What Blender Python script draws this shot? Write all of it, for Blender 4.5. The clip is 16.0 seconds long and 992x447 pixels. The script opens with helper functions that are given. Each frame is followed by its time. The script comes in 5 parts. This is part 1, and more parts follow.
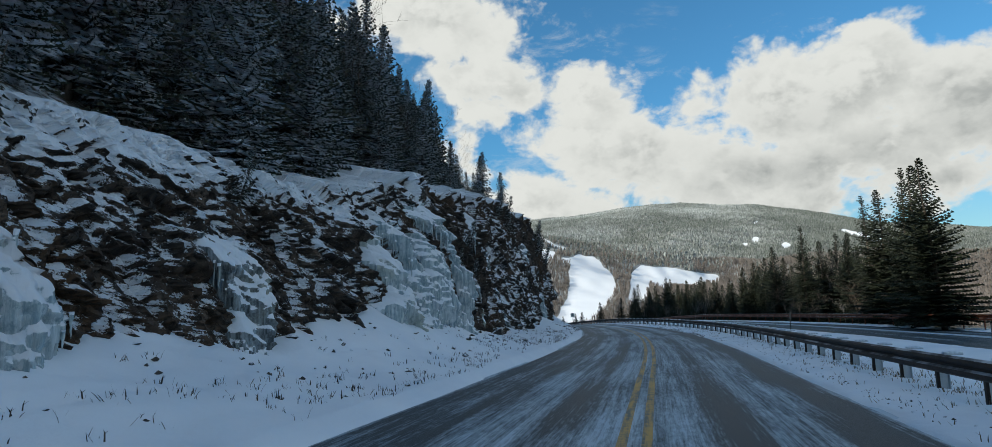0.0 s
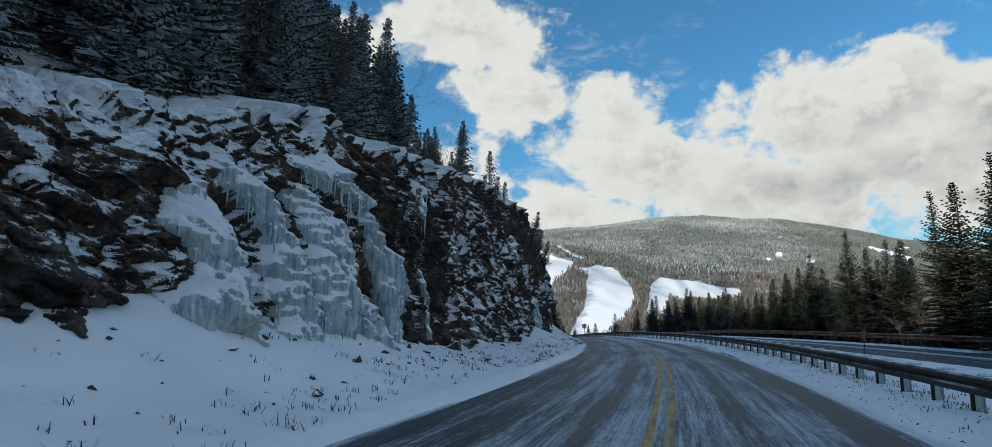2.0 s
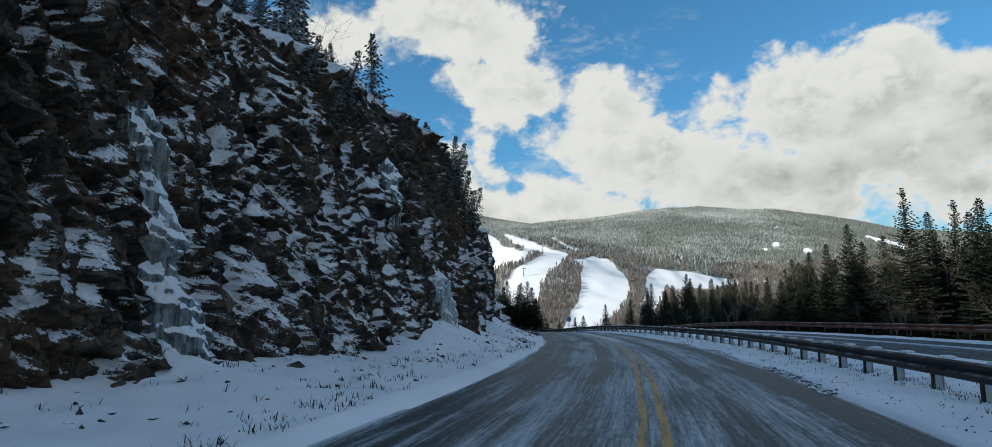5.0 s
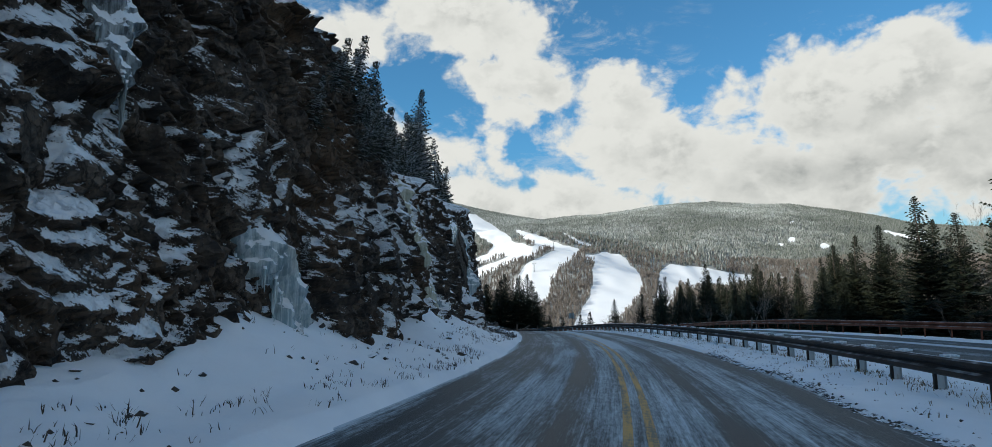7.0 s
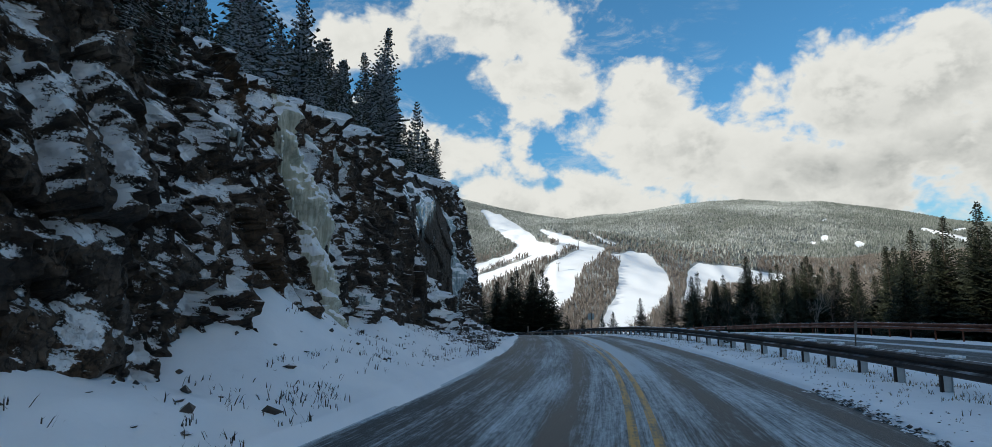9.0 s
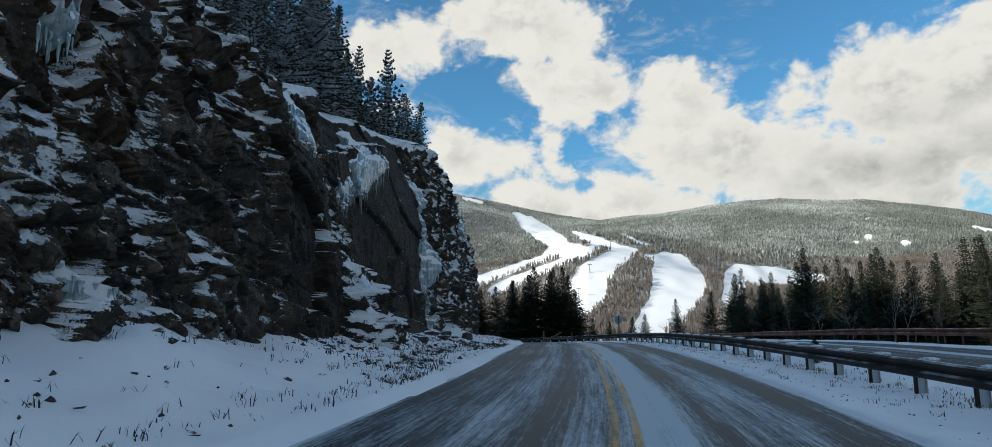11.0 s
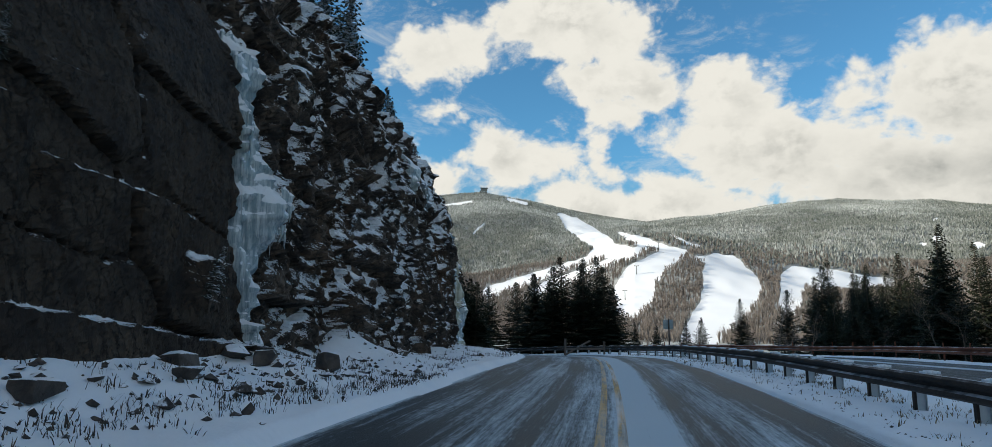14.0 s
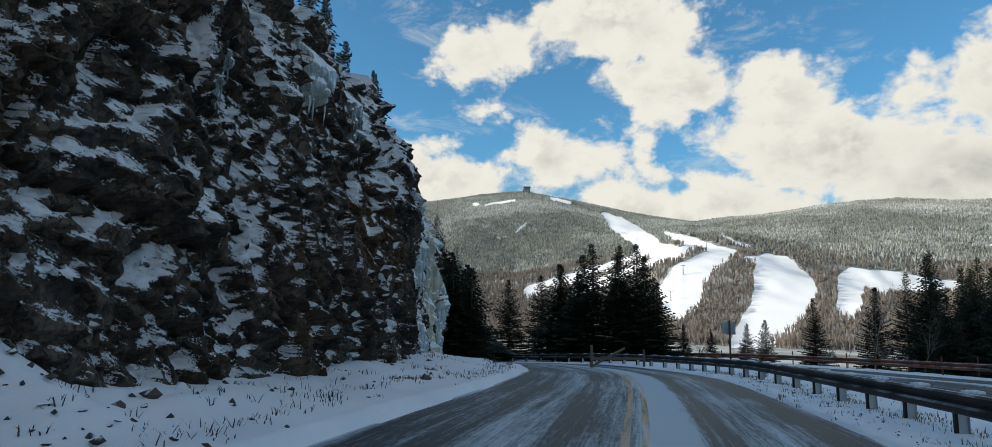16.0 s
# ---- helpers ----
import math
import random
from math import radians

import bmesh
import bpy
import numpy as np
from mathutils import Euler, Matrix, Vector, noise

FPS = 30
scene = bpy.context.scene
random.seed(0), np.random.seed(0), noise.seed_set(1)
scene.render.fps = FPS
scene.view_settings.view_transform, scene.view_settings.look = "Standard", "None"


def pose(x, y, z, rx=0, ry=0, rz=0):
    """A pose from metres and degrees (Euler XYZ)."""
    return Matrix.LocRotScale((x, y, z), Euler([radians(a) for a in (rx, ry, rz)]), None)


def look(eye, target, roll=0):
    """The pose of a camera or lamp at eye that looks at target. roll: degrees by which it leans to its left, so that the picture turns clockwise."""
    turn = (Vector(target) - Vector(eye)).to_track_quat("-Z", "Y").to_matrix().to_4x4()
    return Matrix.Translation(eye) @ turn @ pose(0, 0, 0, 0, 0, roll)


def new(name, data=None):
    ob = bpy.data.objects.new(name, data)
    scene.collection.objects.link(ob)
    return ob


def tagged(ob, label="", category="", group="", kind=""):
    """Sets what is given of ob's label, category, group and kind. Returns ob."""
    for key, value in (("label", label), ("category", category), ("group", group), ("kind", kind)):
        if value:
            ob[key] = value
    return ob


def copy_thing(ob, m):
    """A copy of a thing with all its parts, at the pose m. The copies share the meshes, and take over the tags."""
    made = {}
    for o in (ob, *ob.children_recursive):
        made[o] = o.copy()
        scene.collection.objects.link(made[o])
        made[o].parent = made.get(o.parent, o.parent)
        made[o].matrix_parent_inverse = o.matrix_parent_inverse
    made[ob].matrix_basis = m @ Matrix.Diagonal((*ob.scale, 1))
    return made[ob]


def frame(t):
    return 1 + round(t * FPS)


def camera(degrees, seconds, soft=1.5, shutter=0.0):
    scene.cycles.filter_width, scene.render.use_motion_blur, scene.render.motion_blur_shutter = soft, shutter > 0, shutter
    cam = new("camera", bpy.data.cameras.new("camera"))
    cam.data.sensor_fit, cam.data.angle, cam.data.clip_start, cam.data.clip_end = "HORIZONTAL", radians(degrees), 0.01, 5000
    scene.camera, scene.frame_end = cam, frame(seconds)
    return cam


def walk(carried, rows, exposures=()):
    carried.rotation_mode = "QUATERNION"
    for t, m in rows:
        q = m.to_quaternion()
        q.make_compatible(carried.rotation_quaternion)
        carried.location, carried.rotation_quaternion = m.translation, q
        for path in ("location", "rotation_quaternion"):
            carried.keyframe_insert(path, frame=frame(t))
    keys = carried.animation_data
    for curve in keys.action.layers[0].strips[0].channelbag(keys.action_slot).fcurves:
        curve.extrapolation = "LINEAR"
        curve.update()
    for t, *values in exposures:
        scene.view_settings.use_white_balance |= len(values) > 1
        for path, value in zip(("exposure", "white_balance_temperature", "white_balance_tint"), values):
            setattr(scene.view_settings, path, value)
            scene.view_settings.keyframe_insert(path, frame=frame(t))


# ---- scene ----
cam = camera(76.6, 16.0, soft=0.5)
PATH = [
    (0, (1.416, 2.074, 1.588), (1.457, 4.052, 1.878), -1.2),
    (0.5, (1.987, 4.159, 1.573), (2.035, 6.135, 1.881), -0.7),
    (1, (2.593, 6.375, 1.561), (2.629, 8.352, 1.865), -0.7),
    (1.5, (3.23, 8.79, 1.556), (3.222, 10.766, 1.868), -0.2),
    (2, (3.884, 11.331, 1.555), (3.863, 13.305, 1.872), 0.5),
    (2.5, (4.586, 13.98, 1.553), (4.569, 15.956, 1.863), 0.6),
    (3, (5.318, 16.779, 1.55), (5.304, 18.757, 1.846), 0.4),
    (3.5, (6.033, 19.714, 1.542), (6.024, 21.692, 1.841), 0.2),
    (4, (6.76, 22.689, 1.536), (6.756, 24.667, 1.835), -0.0),
    (4.2, (7.068, 23.913, 1.535), (7.065, 25.891, 1.835), 0.1),
    (6.3, (10.363, 36.98, 1.561), (10.343, 38.959, 1.845), -0.6),
    (6.5, (10.613, 38.146, 1.565), (10.583, 40.126, 1.847), -0.3),
    (7, (11.196, 40.967, 1.578), (11.148, 42.946, 1.864), -0.1),
    (7.5, (11.752, 43.873, 1.592), (11.685, 45.851, 1.875), -0.1),
    (8, (12.264, 46.784, 1.604), (12.165, 48.761, 1.889), -0.3),
    (8.5, (12.737, 49.628, 1.612), (12.629, 51.605, 1.895), -0.6),
    (9, (13.188, 52.357, 1.617), (13.06, 54.332, 1.904), -0.1),
    (9.2, (13.364, 53.456, 1.619), (13.233, 55.431, 1.91), 0.0),
    (11.3, (15.134, 65.349, 1.654), (14.888, 67.311, 1.952), -0.4),
    (11.5, (15.259, 66.511, 1.656), (15.004, 68.471, 1.958), -0.5),
    (12, (15.525, 69.481, 1.659), (15.248, 71.438, 1.966), -0.4),
    (12.5, (15.753, 72.497, 1.662), (15.447, 74.449, 1.968), -0.3),
    (13, (15.938, 75.528, 1.663), (15.606, 77.477, 1.968), -0.0),
    (13.5, (16.054, 78.523, 1.661), (15.715, 80.471, 1.964), 0.2),
    (14, (16.132, 81.628, 1.656), (15.759, 83.569, 1.958), 0.4),
    (14.5, (16.195, 84.782, 1.648), (15.793, 86.72, 1.931), 0.8),
    (15, (16.291, 87.8, 1.643), (15.868, 89.736, 1.919), 1.1),
    (15.5, (16.265, 90.823, 1.643), (15.778, 92.741, 1.937), 0.9),
    (16, (16.197, 93.866, 1.646), (15.689, 95.777, 1.945), 1.2),
]
walk(cam, [(t, look(eye, target, roll)) for t, eye, target, roll in PATH], [(0, 0.14, 6500, 5), (9, 0.18, 6600, 6), (16, 0.26, 6950, 7)])

# ---- sky, sun ----
SUN_AZ, SUN_EL = -112.0, 24.0   # degrees from +y towards +x, and above the horizon
sun_dir = Vector((math.sin(radians(SUN_AZ)) * math.cos(radians(SUN_EL)), math.cos(radians(SUN_AZ)) * math.cos(radians(SUN_EL)), math.sin(radians(SUN_EL))))
sun_data = bpy.data.lights.new("sun", "SUN")
sun_data.energy, sun_data.angle, sun_data.color = 5.0, radians(0.6), (1.0, 0.93, 0.82)
sun = new("sun", sun_data)
sun.rotation_euler = sun_dir.to_track_quat("Z", "Y").to_euler()


class Nodes:
    """Short calls for a node tree."""

    def __init__(self, tree):
        self.tree, self.nodes, self.links = tree, tree.nodes, tree.links
        self.nodes.clear()

    def add(self, kind, **values):
        node = self.nodes.new(kind)
        for key, value in values.items():
            setattr(node, key, value)
        return node

    def put(self, socket, value):
        if isinstance(value, bpy.types.NodeSocket):
            self.links.new(value, socket)
        elif isinstance(value, (tuple, list)) and len(value) == 3 and socket.type == "RGBA":
            socket.default_value = (*value, 1)
        else:
            socket.default_value = value

    def math(self, op, a, b=0.0, c=0.0, clamp=False):
        node = self.add("ShaderNodeMath", operation=op, use_clamp=clamp)
        for socket, value in zip(node.inputs, (a, b, c)):
            self.put(socket, value)
        return node.outputs[0]

    def vec(self, op, a, b=(0, 0, 0)):
        node = self.add("ShaderNodeVectorMath", operation=op)
        self.put(node.inputs[0], a)
        self.put(node.inputs[1], b)
        return node.outputs["Value"] if op in ("LENGTH", "DOT_PRODUCT") else node.outputs[0]

    def join(self, x, y, z=0.0):
        node = self.add("ShaderNodeCombineXYZ")
        for socket, value in zip(node.inputs, (x, y, z)):
            self.put(socket, value)
        return node.outputs[0]

    def split(self, v):
        node = self.add("ShaderNodeSeparateXYZ")
        self.put(node.inputs[0], v)
        return node.outputs

    def noise(self, v, scale, detail=4.0, rough=0.55, distort=0.0):
        node = self.add("ShaderNodeTexNoise")
        for key, value in (("Vector", v), ("Scale", scale), ("Detail", detail), ("Roughness", rough), ("Distortion", distort)):
            self.put(node.inputs[key], value)
        return node.outputs[0]

    def ramp(self, value, low, high, to_low=0.0, to_high=1.0, smooth=True):
        node = self.add("ShaderNodeMapRange", interpolation_type="SMOOTHSTEP" if smooth else "LINEAR")
        for socket, v in zip(node.inputs, (value, low, high, to_low, to_high)):
            self.put(socket, v)
        return node.outputs[0]

    def mix(self, factor, a, b):
        node = self.add("ShaderNodeMix", data_type="RGBA")
        self.put(node.inputs[0], factor)
        self.put(node.inputs[6], a)
        self.put(node.inputs[7], b)
        return node.outputs[2]


def build_world():
    world = bpy.data.worlds.new("world")
    scene.world = world
    world.use_nodes = True
    n = Nodes(world.node_tree)
    way = n.add("ShaderNodeTexCoord").outputs["Generated"]
    sky = n.add("ShaderNodeTexSky", sky_type="NISHITA", sun_disc=False, sun_elevation=radians(SUN_EL), sun_rotation=radians(SUN_AZ), altitude=600, dust_density=0.3, ozone_density=2.5)
    x, y, z = n.split(way)
    az = n.math("DEGREES", n.math("ARCTAN2", x, y))
    el = n.math("DEGREES", n.math("ARCSINE", z))
    total = None
    for a, e, ra, re in CLOUDS:
        p = n.join(n.math("MULTIPLY", n.math("SUBTRACT", az, a), 1 / ra), n.math("MULTIPLY", n.math("SUBTRACT", el, e), 1 / re))
        g = n.math("MULTIPLY", n.math("SUBTRACT", 1.0, n.vec("LENGTH", p)), min(ra, re))
        total = g if total is None else n.math("SMOOTH_MAX", total, g, 0.8)
    flat = n.vec("MULTIPLY", way, (1.0, 1.0, 1.35))
    # broken cloud over the rest of the sky
    far_side = n.ramp(n.math("ABSOLUTE", n.math("SUBTRACT", az, 12.0)), 50.0, 75.0)
    above = n.ramp(el, 30.0, 45.0)
    rest = n.math("MULTIPLY", n.math("SUBTRACT", n.noise(flat, 2.2, 4, 0.55), 0.535), 40.0)
    rest = n.math("ADD", rest, n.math("MULTIPLY", n.math("SUBTRACT", n.math("MAXIMUM", far_side, above), 1.0), 40.0))
    total = n.math("MAXIMUM", total, rest)

    def swell(v):
        """Rounded heads at three sizes."""
        cell = n.add("ShaderNodeTexVoronoi", feature="SMOOTH_F1")
        n.put(cell.inputs["Vector"], n.vec("ADD", v, n.vec("MULTIPLY", n.join(n.noise(v, 12.0, 4), n.noise(v, 13.0, 4), n.noise(v, 14.0, 4)), (0.08, 0.08, 0.08))))
        for key, value in (("Scale", 13.0), ("Smoothness", 0.35), ("Detail", 3.0), ("Roughness", 0.55)):
            cell.inputs[key].default_value = value
        return n.math("ADD", n.math("MULTIPLY", n.math("SUBTRACT", 0.42, cell.outputs["Distance"]), 2.8), n.math("MULTIPLY", n.math("SUBTRACT", n.noise(v, 7.0, 12, 0.62, 0.2), 0.5), 9.0))
    heads = swell(flat)
    body = n.math("ADD", n.math("ADD", total, heads), 1.5)
    cover = n.ramp(body, -0.5, 1.3)
    wisp = n.math("MULTIPLY", n.ramp(n.noise(n.vec("MULTIPLY", way, (1.0, 1.0, 2.0)), 9.0, 12, 0.66, 0.6), 0.53, 0.75, 0.0, 0.45), n.ramp(body, -6.0, -1.0))
    cover = n.math("MAXIMUM", cover, wisp)
    thick = n.ramp(body, 0.3, 4.5)
    lit = n.math("SUBTRACT", heads, swell(n.vec("ADD", flat, (-0.022, -0.004, 0.024))))
    low = n.math("MULTIPLY", n.ramp(el, 20.0, 8.0), n.ramp(az, 2.0, 32.0))
    shade = n.math("MULTIPLY", thick, n.math("ADD", n.math("MULTIPLY", low, 0.62), n.ramp(lit, 1.2, -1.8, 0.0, 0.52)), clamp=True)
    cloud = n.mix(shade, (1.0, 0.99, 0.965), (0.36, 0.38, 0.385))
    tint = n.mix(n.ramp(el, 5.0, 16.0), (SKY * 0.55, SKY * 0.72, SKY * 0.72), (SKY * 0.49, SKY * 0.95, SKY * 1.10))
    blue = n.vec("MULTIPLY", sky.outputs[0], tint)
    both = n.mix(cover, blue, n.vec("MULTIPLY", cloud, (CLOUD, CLOUD, CLOUD)))
    back = n.add("ShaderNodeBackground")
    n.put(back.inputs[0], both)
    back.inputs[1].default_value = 1.0
    n.links.new(back.outputs[0], n.add("ShaderNodeOutputWorld").inputs[0])


SKY, CLOUD = 0.13, 0.70
# clouds: azimuth, elevation, half sizes in degrees
CLOUDS = [(-5.5, 27, 8.5, 3.8), (-0.5, 25, 4, 2.4), (-16.2, 24.1, 5, 3.2), (-16, 18.8, 2.2, 1.5), (-2, 21, 5.5, 2.5), (4, 20, 6, 3.0), (9, 19.6, 5.5, 3.6), (12, 18, 4, 3.2), (-9, 14.5, 7.5, 4.0), (9, 16, 7, 4.0), (-20, 12, 9, 3.5), (-3, 11, 9, 3.2), (2, 9, 13, 5.0), (-1.5, 13.8, 1.6, 1.9),
          (4, 10.8, 8, 2.8), (10, 13.6, 5.5, 3.4), (15, 14.3, 7, 4.6), (19.8, 17.5, 3, 3.6), (26, 17, 6, 5.4), (32, 17.5, 8, 5.0), (41, 15, 9, 6), (25, 11.5, 12, 4.2), (36, 13, 8, 4.2), (38, 9.5, 8, 2.8), (30, 9.0, 7, 2.6), (24, 8.5, 6, 2.2), (35, 8.4, 4, 1.6)]
build_world()

# ---- numeric helpers ----


def hashed(ix, iy, seed):
    h = (ix.astype(np.int64) * 374761393 + iy.astype(np.int64) * 668265263 + seed * 1274126177) & 0xFFFFFFFF
    h = ((h ^ (h >> 13)) * 1103515245) & 0xFFFFFFFF
    h = ((h ^ (h >> 16)) * 2246822519) & 0xFFFFFFFF
    return ((h ^ (h >> 15)) & 0xFFFFFF) / float(0x1000000)


def vnoise(x, y, seed=0):
    x, y = np.broadcast_arrays(np.asarray(x, float), np.asarray(y, float))
    ix, iy = np.floor(x), np.floor(y)
    fx, fy = x - ix, y - iy
    fx, fy = fx * fx * (3 - 2 * fx), fy * fy * (3 - 2 * fy)
    a, b = hashed(ix, iy, seed), hashed(ix + 1, iy, seed)
    c, d = hashed(ix, iy + 1, seed), hashed(ix + 1, iy + 1, seed)
    return (a + (b - a) * fx) * (1 - fy) + (c + (d - c) * fx) * fy


def fbm(x, y, octaves=4, seed=0, gain=0.5):
    total, amp, norm = 0.0, 1.0, 0.0
    for k in range(octaves):
        total = total + amp * vnoise(x * 2**k + 17.3 * k, y * 2**k + 9.1 * k, seed + k)
        norm, amp = norm + amp, amp * gain
    return total / norm


def blocks(x, y, seed=0, lean=0.7):
    """Broken rock: for each point the random height and tilt of its cell, and the distance to the cell's edge."""
    ix, iy = np.floor(x), np.floor(y)
    best, second = np.full(x.shape, 9.0), np.full(x.shape, 9.0)
    value = np.zeros(x.shape)
    for dx in (-1, 0, 1):
        for dy in (-1, 0, 1):
            cx, cy = ix + dx, iy + dy
            px, py = cx + 0.15 + 0.7 * hashed(cx, cy, seed), cy + 0.15 + 0.7 * hashed(cx, cy, seed + 1)
            d = np.maximum(abs(x - px), abs(y - py)) * 0.7 + 0.3 * np.hypot(x - px, y - py)
            tilt = (x - px) * (hashed(cx, cy, seed + 3) - 0.5) + (y - py) * (hashed(cx, cy, seed + 4) - 0.62)
            v = hashed(cx, cy, seed + 2) + lean * tilt
            nearer = d < best
            second = np.where(nearer, best, np.minimum(second, d))
            value = np.where(nearer, v, value)
            best = np.where(nearer, d, best)
    return value, second - best


def knots(s, *pairs):
    return np.interp(s, [a for a, b in pairs], [b for a, b in pairs])


# ---- the road's line: heading in degrees from +y towards +x, along its length in metres ----
ARC = np.arange(-60.0, 260.0, 0.5)
_turn = np.radians(knots(ARC, (-60, 14.84), (0, 14.84), (20, 15.63), (40, 12.41), (60, 7.25), (80, 1.05), (100, -1.44), (113, -2.6), (125, -11), (140, -32), (155, -54), (175, -76), (200, -84), (260, -88)))
_turn = np.convolve(np.r_[np.full(10, _turn[0]), _turn, np.full(10, _turn[-1])], np.ones(21) / 21, "valid")
ROAD_X, ROAD_Y = np.cumsum(np.sin(_turn)) * 0.5, np.cumsum(np.cos(_turn)) * 0.5
ROAD_X, ROAD_Y = ROAD_X - ROAD_X[120] + 1.06, ROAD_Y - ROAD_Y[120] + 2.03


def road_z(s):
    return knots(s, (-60, 0.0), (0, -0.03), (20, -0.06), (40, -0.03), (60, 0.02), (78, 0.05), (92, 0.03), (105, -0.13), (120, -0.55), (140, -1.5), (165, -3.2), (260, -9))


def at_road(s, off, z):
    """World places from metres along the road, metres to its right and height above it."""
    s, off, z = np.broadcast_arrays(np.asarray(s, float), np.asarray(off, float), np.asarray(z, float))
    turn = np.interp(s, ARC, _turn)
    return np.stack([np.interp(s, ARC, ROAD_X) + off * np.cos(turn), np.interp(s, ARC, ROAD_Y) - off * np.sin(turn), z + road_z(s)], -1)


def road_yaw(s):
    return -math.degrees(float(np.interp(s, ARC, _turn)))


def to_road(x, y):
    """The nearest place on the road's line: metres along it and to its right."""
    x, y = np.asarray(x, float).ravel(), np.asarray(y, float).ravel()
    i = np.argmin((x[:, None] - ROAD_X[None, ::2]) ** 2 + (y[:, None] - ROAD_Y[None, ::2]) ** 2, 1) * 2
    dx, dy = x - ROAD_X[i], y - ROAD_Y[i]
    c, sn = np.cos(_turn[i]), np.sin(_turn[i])
    return ARC[i] + dx * sn + dy * c, dx * c - dy * sn


# ---- meshes ----


def mesh_of(name, verts, faces, materials, uv=None, smooth=False, slots=None):
    mesh = bpy.data.meshes.new(name)
    verts = np.ascontiguousarray(np.asarray(verts, np.float32).reshape(-1, 3))
    faces = np.asarray(faces, np.int32)
    size = faces.shape[1]
    mesh.vertices.add(len(verts))
    mesh.vertices.foreach_set("co", verts.ravel())
    mesh.loops.add(faces.size)
    mesh.loops.foreach_set("vertex_index", faces.ravel())
    mesh.polygons.add(len(faces))
    mesh.polygons.foreach_set("loop_start", np.arange(0, faces.size, size, dtype=np.int32))
    mesh.polygons.foreach_set("loop_total", np.full(len(faces), size, np.int32))
    mesh.polygons.foreach_set("use_smooth", np.full(len(faces), smooth))
    if slots is not None:
        mesh.polygons.foreach_set("material_index", np.asarray(slots, np.int32))
    if uv is not None:
        layer = mesh.uv_layers.new(name="plan")
        layer.data.foreach_set("uv", np.asarray(uv, np.float32)[faces.ravel()].ravel())
    mesh.update()
    mesh.validate()
    for m in materials if isinstance(materials, (list, tuple)) else [materials]:
        mesh.materials.append(m)
    return mesh


def grid_faces(rows, cols, flip=False):
    a = (np.arange(rows - 1)[:, None] * cols + np.arange(cols - 1)[None]).ravel()
    f = np.stack([a, a + 1, a + cols + 1, a + cols], 1)
    return f[:, ::-1] if flip else f


def part(name, mesh, parent=None, label=""):
    ob = new(name, mesh)
    if parent is not None:
        ob.parent = parent
    if label:
        ob["label"] = label
    return ob


class Build:
    """Gathers triangles of one mesh."""

    def __init__(self):
        self.v, self.f, self.count = [], [], 0

    def add(self, verts, faces):
        verts = np.asarray(verts, float).reshape(-1, 3)
        self.v.append(verts)
        self.f.append(np.asarray(faces, int).reshape(-1, 3) + self.count)
        self.count += len(verts)

    def quads(self, verts, faces):
        f = np.asarray(faces, int).reshape(-1, 4)
        self.add(verts, np.concatenate([f[:, [0, 1, 2]], f[:, [0, 2, 3]]]))

    def tube(self, points, radii, sides=6, cap=True):
        points, radii = np.asarray(points, float), np.asarray(radii, float)
        n = len(points)
        tang = np.gradient(points, axis=0)
        tang /= np.linalg.norm(tang, axis=1, keepdims=True) + 1e-9
        ref = np.where(abs(tang[:, 2:3]) > 0.9, np.array([[1.0, 0, 0]]), np.array([[0, 0, 1.0]]))
        u = np.cross(tang, ref)
        u /= np.linalg.norm(u, axis=1, keepdims=True) + 1e-9
        w = np.cross(tang, u)
        ang = np.linspace(0, 2 * math.pi, sides, endpoint=False)
        ring = points[:, None] + radii[:, None, None] * (np.cos(ang)[None, :, None] * u[:, None] + np.sin(ang)[None, :, None] * w[:, None])
        k = np.arange(sides)
        f = []
        for r in range(n - 1):
            a, b = r * sides + k, r * sides + (k + 1) % sides
            f += [np.stack([a, b, b + sides], 1), np.stack([a, b + sides, a + sides], 1)]
        verts = ring.reshape(-1, 3)
        if cap:
            verts = np.concatenate([verts, points[-1:], points[:1]])
            f += [np.stack([(n - 1) * sides + k, (n - 1) * sides + (k + 1) % sides, np.full(sides, n * sides)], 1)]
            f += [np.stack([(k + 1) % sides, k, np.full(sides, n * sides + 1)], 1)]
        self.add(verts, np.concatenate(f))

    def box(self, lo, hi, m=None):
        (x0, y0, z0), (x1, y1, z1) = lo, hi
        v = np.array([(x, y, z) for x in (x0, x1) for y in (y0, y1) for z in (z0, z1)], float)
        if m is not None:
            v = v @ np.array(m.to_3x3()).T + np.array(m.translation)
        self.quads(v, [(0, 1, 3, 2), (4, 6, 7, 5), (0, 4, 5, 1), (2, 3, 7, 6), (0, 2, 6, 4), (1, 5, 7, 3)])

    def mesh(self, name, materials, smooth=False):
        return mesh_of(name, np.concatenate(self.v), np.concatenate(self.f), materials, smooth=smooth)


# ---- materials ----


def material(name, paint):
    m = bpy.data.materials.new(name)
    m.use_nodes = True
    n = Nodes(m.node_tree)
    shader = n.add("ShaderNodeBsdfPrincipled")
    out = n.add("ShaderNodeOutputMaterial")
    n.links.new(shader.outputs[0], out.inputs[0])
    place = n.add("ShaderNodeTexCoord").outputs["Object"]
    done = paint(n, place)
    for key, value in done.items():
        if key == "bump":
            height, strength, distance = value
            b = n.add("ShaderNodeBump")
            n.put(b.inputs["Height"], height)
            b.inputs["Strength"].default_value, b.inputs["Distance"].default_value = strength, distance
            n.links.new(b.outputs[0], shader.inputs["Normal"])
        else:
            n.put(shader.inputs[key], value)
    return m


